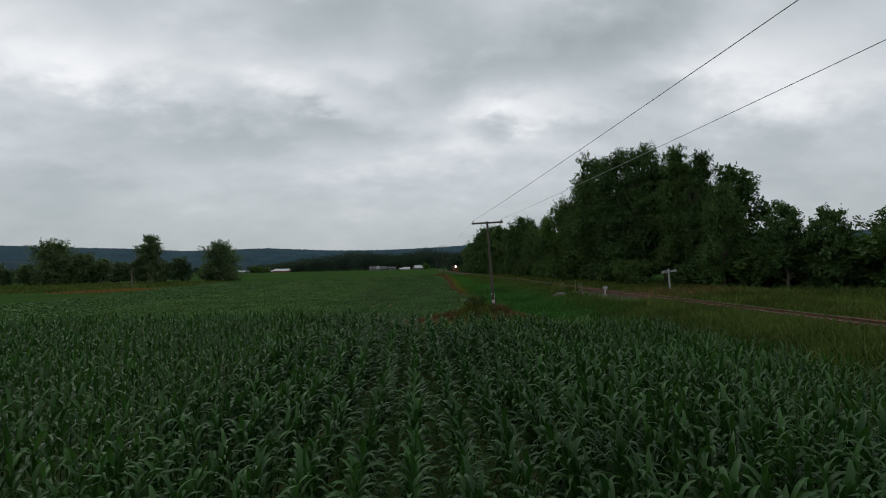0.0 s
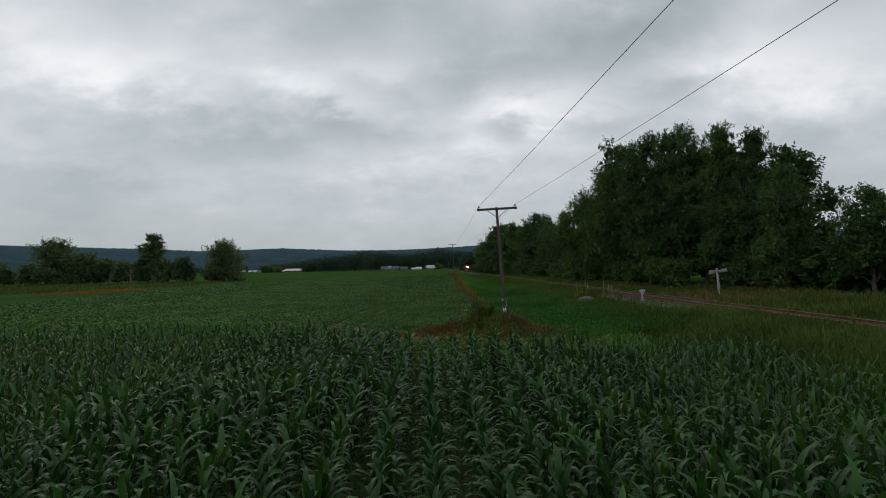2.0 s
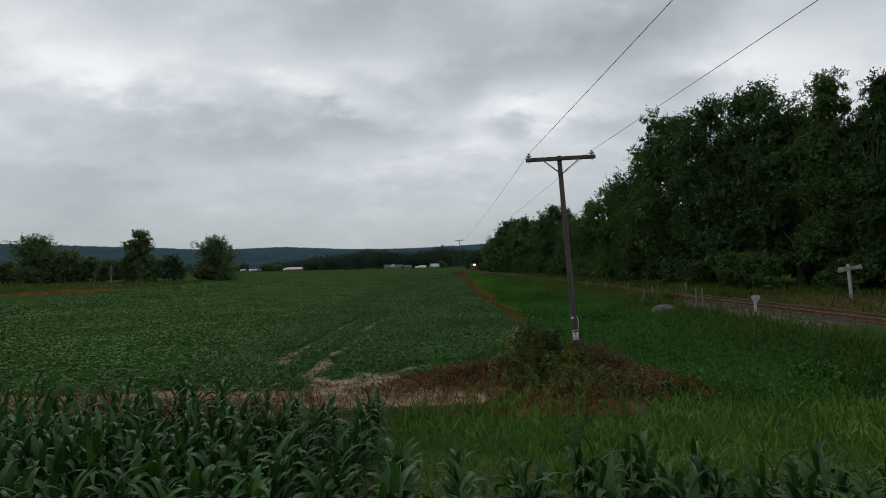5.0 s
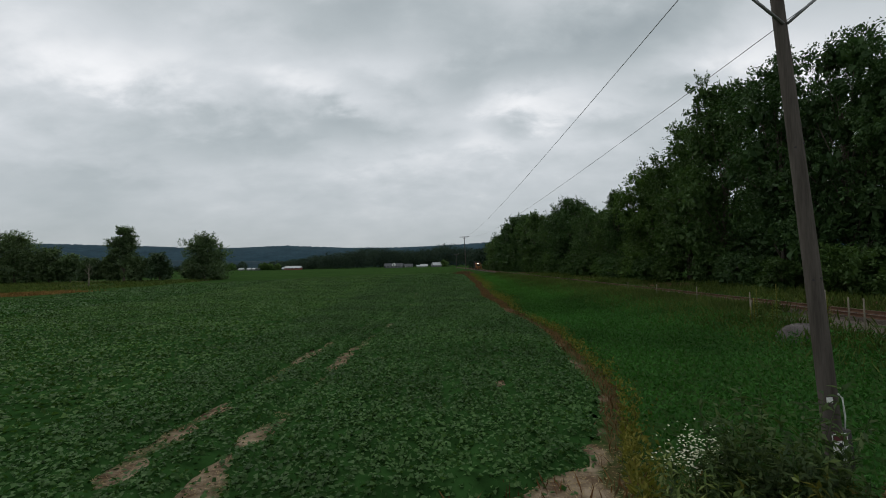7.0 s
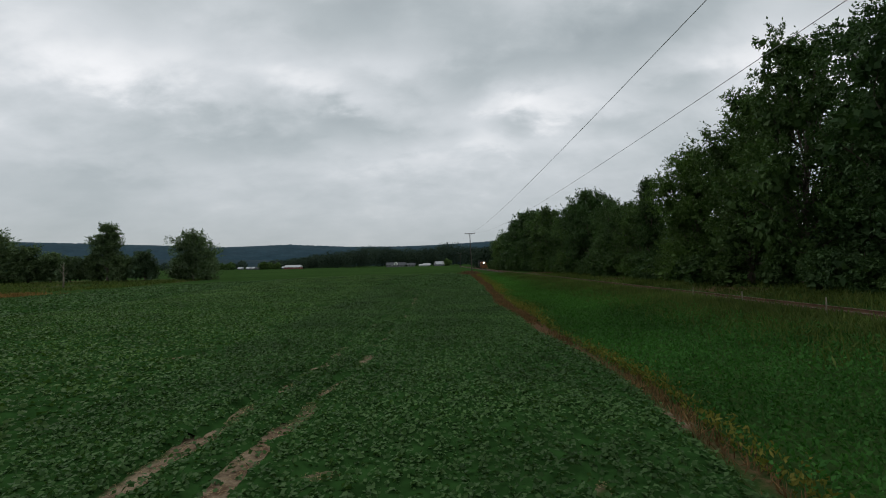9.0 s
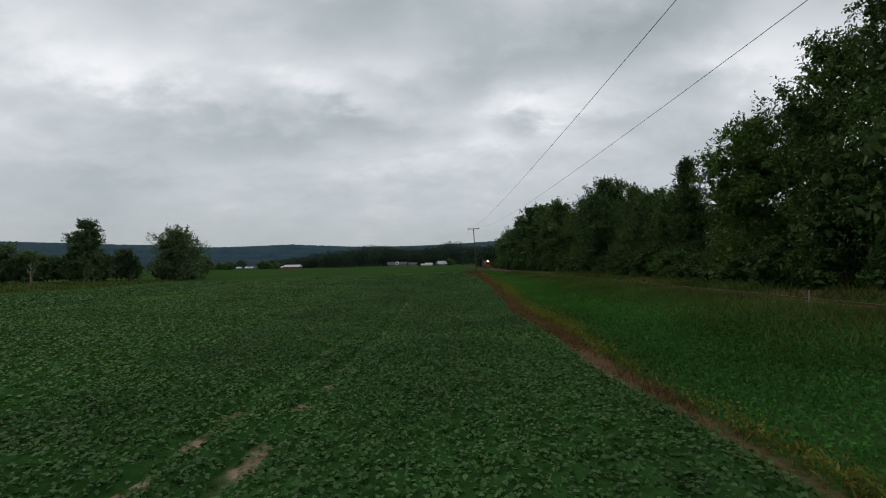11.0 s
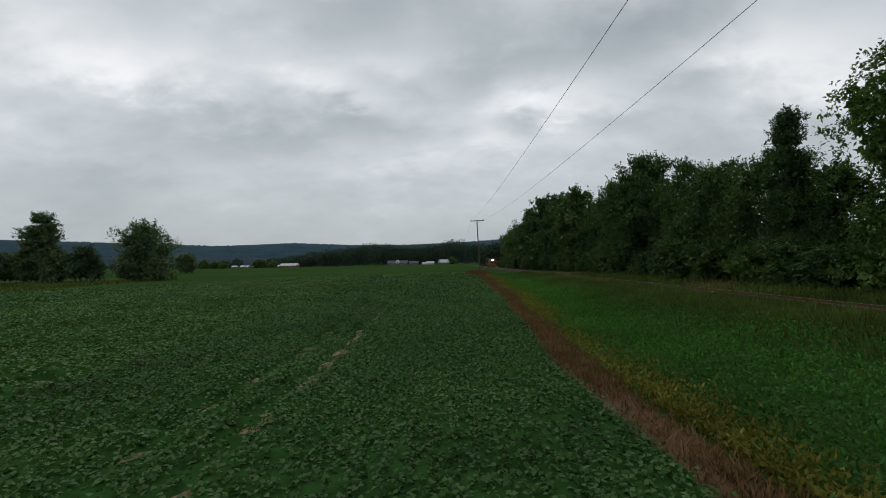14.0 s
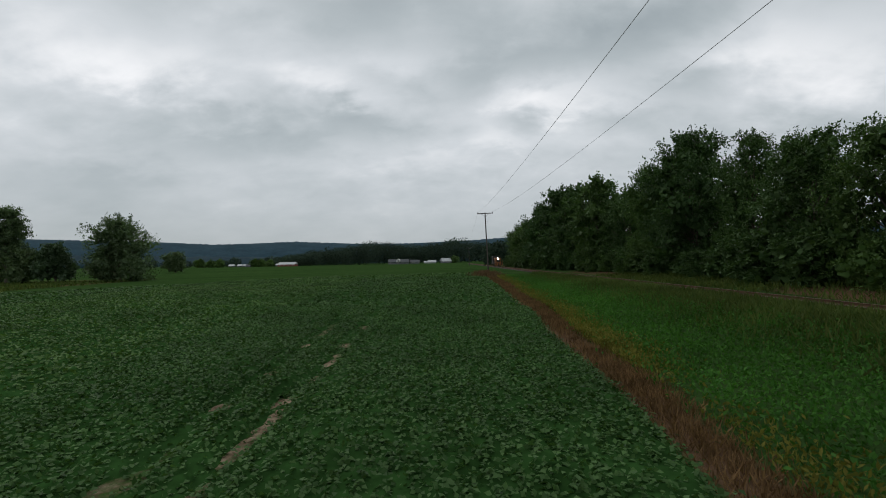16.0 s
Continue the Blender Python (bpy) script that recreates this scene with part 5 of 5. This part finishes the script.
# ---------------------------------------------------------------- by the track
def build_track_signs():
    # crossing sign: leaning white post with two crossed boards seen nearly flat
    x, y = 27.3, 51.0
    z = float(ground_z(x, y))
    s = thing("crossing_sign", pose(x, y, z, 0, -4.5, 12), "old white wooden crossing post with a tilted board, leaning", "railway sign")
    bm = bmesh.new()
    box(bm, -0.07, 0.07, -0.07, 0.07, -0.2, 2.3, 0.012)
    part("post", bm, M_OLDWHITE, s)
    for a, zz in ((6, 2.02), (-3, 2.05)):
        bm = bmesh.new()
        box(bm, -0.95, 0.95, -0.018, 0.018, -0.085, 0.085, 0.006)
        b = part("board", bm, M_OLDWHITE, s, "weathered white board")
        b.matrix_local = pose(0, -0.09 - (0.04 if a < 0 else 0), zz, 0, -a, 0)
        for k in range(3):
            bm = bmesh.new()
            box(bm, -0.5 + k * 0.36, -0.28 + k * 0.36, -0.0215, -0.0185, -0.035, 0.035)
            part("text_bar", bm, M_IRON, b)
    # low trefoil marker
    x, y = 18.75, 47.3
    z = float(ground_z(x, y))
    s = thing("white_marker_post", pose(x, y, z, 0, -1.5, 0), "low white marker post with a scalloped plate beside the track", "railway marker")
    bm = bmesh.new()
    box(bm, -0.055, 0.055, -0.05, 0.05, -0.15, 0.72, 0.01)
    part("post", bm, M_OLDWHITE, s)
    bm = bmesh.new()
    pts = []
    for k in range(28):
        a = math.tau * k / 28
        rr = 0.20 + 0.035 * math.cos(3 * a - math.pi / 2)
        pts.append(bm.verts.new((rr * math.cos(a) * 1.12, -0.075, 0.76 + rr * math.sin(a))))
    back = [bm.verts.new((v.co.x, -0.057, v.co.z)) for v in pts]
    bm.faces.new(pts)
    bm.faces.new(back[::-1])
    for k in range(28):
        bm.faces.new((pts[k], back[k], back[(k + 1) % 28], pts[(k + 1) % 28]))
    plate = part("plate", bm, M_OLDWHITE, s, "scalloped white plate")
    for k in (-1, 1):
        bm = bmesh.new()
        tube(bm, [(k * 0.075, -0.08, 0.79), (k * 0.075, -0.098, 0.79)], [0.035, 0.03], 10)
        part("knob", bm, M_IRON, plate)
    bm = bmesh.new()
    tube(bm, [(0, -0.078, 0.62), (0, -0.1, 0.62)], [0.03, 0.028], 10)
    part("knob", bm, M_IRON, plate)
    # bare stakes along the shoulder
    for k, (x, y, h, lean) in enumerate(((17.4, 56.7, 1.1, 1), (17.2, 51.5, 1.5, -2), (17.2, 50.4, 1.25, 0.5), (17.2, 49.7, 1.25, 1), (18.6, 64.0, 1.0, -1), (18.9, 70.5, 0.9, 1), (18.4, 75.0, 0.95, 0), (15.4, 53.6, 1.15, -1.5))):
        st = thing("stake", pose(x, y, float(ground_z(x, y)), 0, lean, 25 * k), "bare grey wooden stake in the grass by the track", "stake", "stakes by the track")
        bm = bmesh.new()
        tube(bm, [(0, 0, -0.15), (0.01, 0, h * 0.5), (0, 0.01, h)], [0.034, 0.031, 0.026], 7)
        part("shaft", bm, M_STAKE, st)
    # heap of gravel
    bm = bmesh.new()
    r = random.Random(3)
    n, m = 28, 9
    ring = []
    for j in range(m):
        f = j / (m - 1)
        rr = 0.92 * (1 - f) ** 0.8
        ring.append([bm.verts.new((rr * 1.1 * math.cos(math.tau * i / n) * (1 + r.uniform(-0.05, 0.05)), rr * math.sin(math.tau * i / n) * (1 + r.uniform(-0.05, 0.05)), -0.15 + 0.68 * (1 - (1 - f) ** 2) ** 0.85 + r.uniform(-0.03, 0.03))) for i in range(n)])
    for a, b in zip(ring, ring[1:]):
        for i in range(n):
            bm.faces.new((a[i], a[(i + 1) % n], b[(i + 1) % n], b[i])).smooth = True
    ob = part("stone_mound", bm, M_HEAP)
    ob.matrix_world = pose(15.2, 50.2, float(ground_z(15.2, 50.2)))
    tagged(ob, "smooth low heap of pale grey gravel in the grass", "mound", kind="stuff")
    # tall mullein stalks
    rng = np.random.default_rng(93)
    for k, (x, y, h) in enumerate(((15.7, 53.6, 1.5), (15.3, 53.2, 1.2), (15.9, 52.6, 1.7), (15.5, 52.3, 1.1), (17.0, 51.2, 1.2), (15.0, 53.0, 0.9), (17.0, 47.6, 0.9), (16.2, 33.0, 1.0), (19.0, 28.0, 0.9))):
        t = thing("mullein", pose(x, y, float(ground_z(x, y))), "tall pale green mullein stalk standing in rough grass", "plant", "mulleins on the bank")
        n = 90
        z = rng.uniform(0.02, 1, n) * h
        a = rng.uniform(0, math.tau, n)
        out = np.stack([np.cos(a), np.sin(a), np.full(n, 0.5)], 1)
        L = 0.34 * (1 - z / h) ** 1.1 + 0.05
        V, F = leaf_arrays(rng, np.stack([0 * z, 0 * z, z], 1), out, np.tile([0, 0, 1.0], (n, 1)) + 0.01, L, L * 0.34, 0.1)
        ob = new("leaves", mesh_arrays("leaves", V, F, M_BUSH))
        ob.parent = t
        bm = bmesh.new()
        tube(bm, [(0, 0, -0.05), (0.01, 0, h * 0.6), (0, 0, h * 1.08)], [0.022, 0.024, 0.012], 7)
        part("stalk", bm, M_YELLOW, t)


build_track_signs()


def build_locomotive():
    x, y, z = RAIL_X, 245.0, RAIL_Z
    t = thing("locomotive", (x, y, z), "small grimy orange switcher locomotive with its headlight lit", "locomotive")

    def p(name, mat, boxes, parent=t, label="", bevel=0.03):
        bm = bmesh.new()
        for b in boxes:
            box(bm, *b, bevel)
        return part(name, bm, mat, parent, label)

    p("frame", M_GRIME, [(-1.35, 1.35, 0, 11.0, 0.95, 1.25)])
    pilot = p("pilot", M_ORANGE, [(-1.3, 1.3, -0.12, 0.06, 0.35, 1.3)], label="orange front plate")
    for k in (-0.85, 0, 0.85):
        p("stripe", M_GRIME, [(k - 0.14, k + 0.14, -0.135, -0.125, 0.4, 1.25)], pilot, bevel=0.0)
    p("coupler", M_GRIME, [(-0.14, 0.14, -0.6, -0.1, 0.68, 0.95)])
    hood = p("hood", M_ORANGE, [(-0.95, 0.95, 0.9, 6.4, 1.25, 2.85)], label="orange engine hood", bevel=0.12)
    p("grille", M_GRIME, [(-0.6, 0.6, 0.87, 0.9, 1.45, 2.25)], hood, bevel=0.0)
    for k in range(5):
        p("hood_door", M_GRIME, [(-0.965, -0.955, 1.5 + k * 0.95, 2.35 + k * 0.95, 1.4, 2.5)], hood, bevel=0.0)
    cab = p("cab", M_GRIME, [(-1.35, 1.35, 6.4, 9.0, 1.25, 3.45)], label="dark cab", bevel=0.08)
    for k in (-1, 1):
        p("cab_window", M_PANE, [(k * 1.15 - 0.16, k * 1.15 + 0.16, 6.37, 6.4, 2.5, 3.1)], cab, bevel=0.0)
    p("rear_hood", M_ORANGE, [(-0.9, 0.9, 9.0, 10.8, 1.25, 2.6)], bevel=0.1)
    bm = bmesh.new()
    tube(bm, [(0, 0.92, 2.62), (0, 0.72, 2.62)], [0.27, 0.27], 20)
    lamp = part("headlight", bm, M_GRIME, t)
    bm = bmesh.new()
    tube(bm, [(0, 0.715, 2.62), (0, 0.70, 2.62)], [0.24, 0.22], 20)
    part("lens", bm, M_LAMP, lamp, "lit headlight lens")
    for sx in (-1, 1):
        for yy in (0.1, 0.85):
            bm = bmesh.new()
            tube(bm, [(sx * 1.3, yy, 1.2), (sx * 1.3, yy, 2.25)], [0.03, 0.03], 6)
            part("handrail_post", bm, M_ORANGE, t)
        bm = bmesh.new()
        tube(bm, [(sx * 1.3, 0.1, 2.23), (sx * 1.3, 6.4, 2.23)], [0.025, 0.025], 6)
        part("handrail", bm, M_ORANGE, t)
        for yy in (1.8, 3.9, 7.2, 9.3):
            bm = bmesh.new()
            tube(bm, [(sx * 0.68, yy, 0.46), (sx * 0.82, yy, 0.46)], [0.46, 0.46], 20)
            part("wheel", bm, M_GRIME, t)


build_locomotive()


# ---------------------------------------------------------------- far buildings
def build_house(name, x, y, w, d, wall, roof, mat_wall, mat_roof, label, category, windows=0, turn=0, dormer=False, group=""):
    z = float(ground_z(x, y)) - 0.1
    h = thing(name, pose(x, y, z, 0, 0, turn), label, category, group)
    bm = bmesh.new()
    box(bm, -w / 2, w / 2, 0, d, 0, wall)
    walls = part("wall", bm, mat_wall, h)
    bm = bmesh.new()
    o = 0.4
    a = [bm.verts.new(c) for c in ((-w / 2 - o, -o, wall - 0.1), (w / 2 + o, -o, wall - 0.1), (w / 2 + o, d / 2, roof), (-w / 2 - o, d / 2, roof), (w / 2 + o, d + o, wall - 0.1), (-w / 2 - o, d + o, wall - 0.1))]
    for f in ((0, 1, 2, 3), (3, 2, 4, 5), (0, 3, 5), (1, 4, 2), (0, 5, 4, 1)):
        bm.faces.new([a[i] for i in f])
    part("roof", bm, mat_roof, h)
    for k in range(windows):
        cx = -w / 2 + w * (k + 0.5) / windows
        bm = bmesh.new()
        box(bm, cx - 0.55, cx + 0.55, -0.06, -0.02, wall * 0.35, wall * 0.8)
        win = part("window", bm, M_WHITE, h)
        bm = bmesh.new()
        box(bm, cx - 0.42, cx + 0.42, -0.09, -0.065, wall * 0.40, wall * 0.75)
        part("pane", bm, M_PANE, win)
    if dormer:
        bm = bmesh.new()
        zc = wall + (roof - wall) * 0.25
        vs = [bm.verts.new(c) for c in ((-1.7, -0.5, zc - 0.6), (1.7, -0.5, zc - 0.6), (1.7, -0.5, zc + 1.0), (0, -0.5, zc + 2.4), (-1.7, -0.5, zc + 1.0))]
        ws = [bm.verts.new((v.co.x, d / 2, v.co.z)) for v in vs]
        bm.faces.new(vs)
        for i in range(5):
            bm.faces.new((vs[i], ws[i], ws[(i + 1) % 5], vs[(i + 1) % 5]))
        dm = part("dormer", bm, M_WHITE, h, "white gabled dormer")
        bm = bmesh.new()
        box(bm, -0.6, 0.6, -0.56, -0.51, zc - 0.2, zc + 0.9)
        part("pane", bm, M_PANE, dm)
    return h


build_house("farmhouse", -37.0, 520, 18, 9, 2.0, 4.5, M_SIDING, M_ROOF, "grey-roofed farmhouse with a white gabled dormer", "house", 5, 0, True)
build_house("garage", -22.5, 521, 8, 8, 1.9, 3.6, M_SIDING, M_ROOF, "white garage wing with a grey roof", "garage", 3)
build_house("white_shed", -7.0, 518, 6.5, 7, 1.2, 2.9, M_METALROOF, M_METALROOF, "low white metal shed beside the farmhouse", "shed", 0)
build_house("white_shed", -12.5, 530, 4, 6, 1.0, 2.2, M_METALROOF, M_METALROOF, "small white metal shed beside the farmhouse", "shed", 0)
build_house("metal_roofed_shed", 6.5, 516, 8, 8, 1.6, 4.4, M_SIDING, M_METALROOF, "open-sided shed with a pale metal roof", "shed", 1, 18)
build_house("red_barn", -137.0, 520, 15, 10, 1.9, 3.9, M_BARN, M_METALROOF, "long low red barn with a white metal roof", "barn", 4)
for x, y, w, lab, mt in ((-151, 540, 7, "small white outbuilding among bushes", M_METALROOF), (-172, 525, 9, "small grey-roofed house among bushes", M_ROOF), (-178, 530, 5, "small white outbuilding among bushes", M_METALROOF), (-185, 535, 6, "small white outbuilding among bushes", M_METALROOF), (-197, 545, 7, "small white outbuilding among bushes", M_METALROOF)):
    build_house("outbuilding", x, y, w * 0.6, 5, 1.3, 2.7, M_SIDING, mt, lab, "outbuilding", 1, 0, False, "outbuildings beyond the field")
tree_kind("far_bush", 31, 7, 5.0, 900, 1.0, M_TREE_LIGHT, "rounded light green bush beside the far buildings", "bush", "bush", clumps=12, base=0.03)
for x, y, top in ((-163, 515, 3.0), (-158, 515, 2.6), (-149.5, 514, 2.2), (-196, 520, 3.2), (-205, 520, 2.5), (13, 520, 3.0), (-214, 520, 3.6)):
    plant_tree("far_bush", x, y, top, 1.1, x * 7, "bushes by the far buildings")
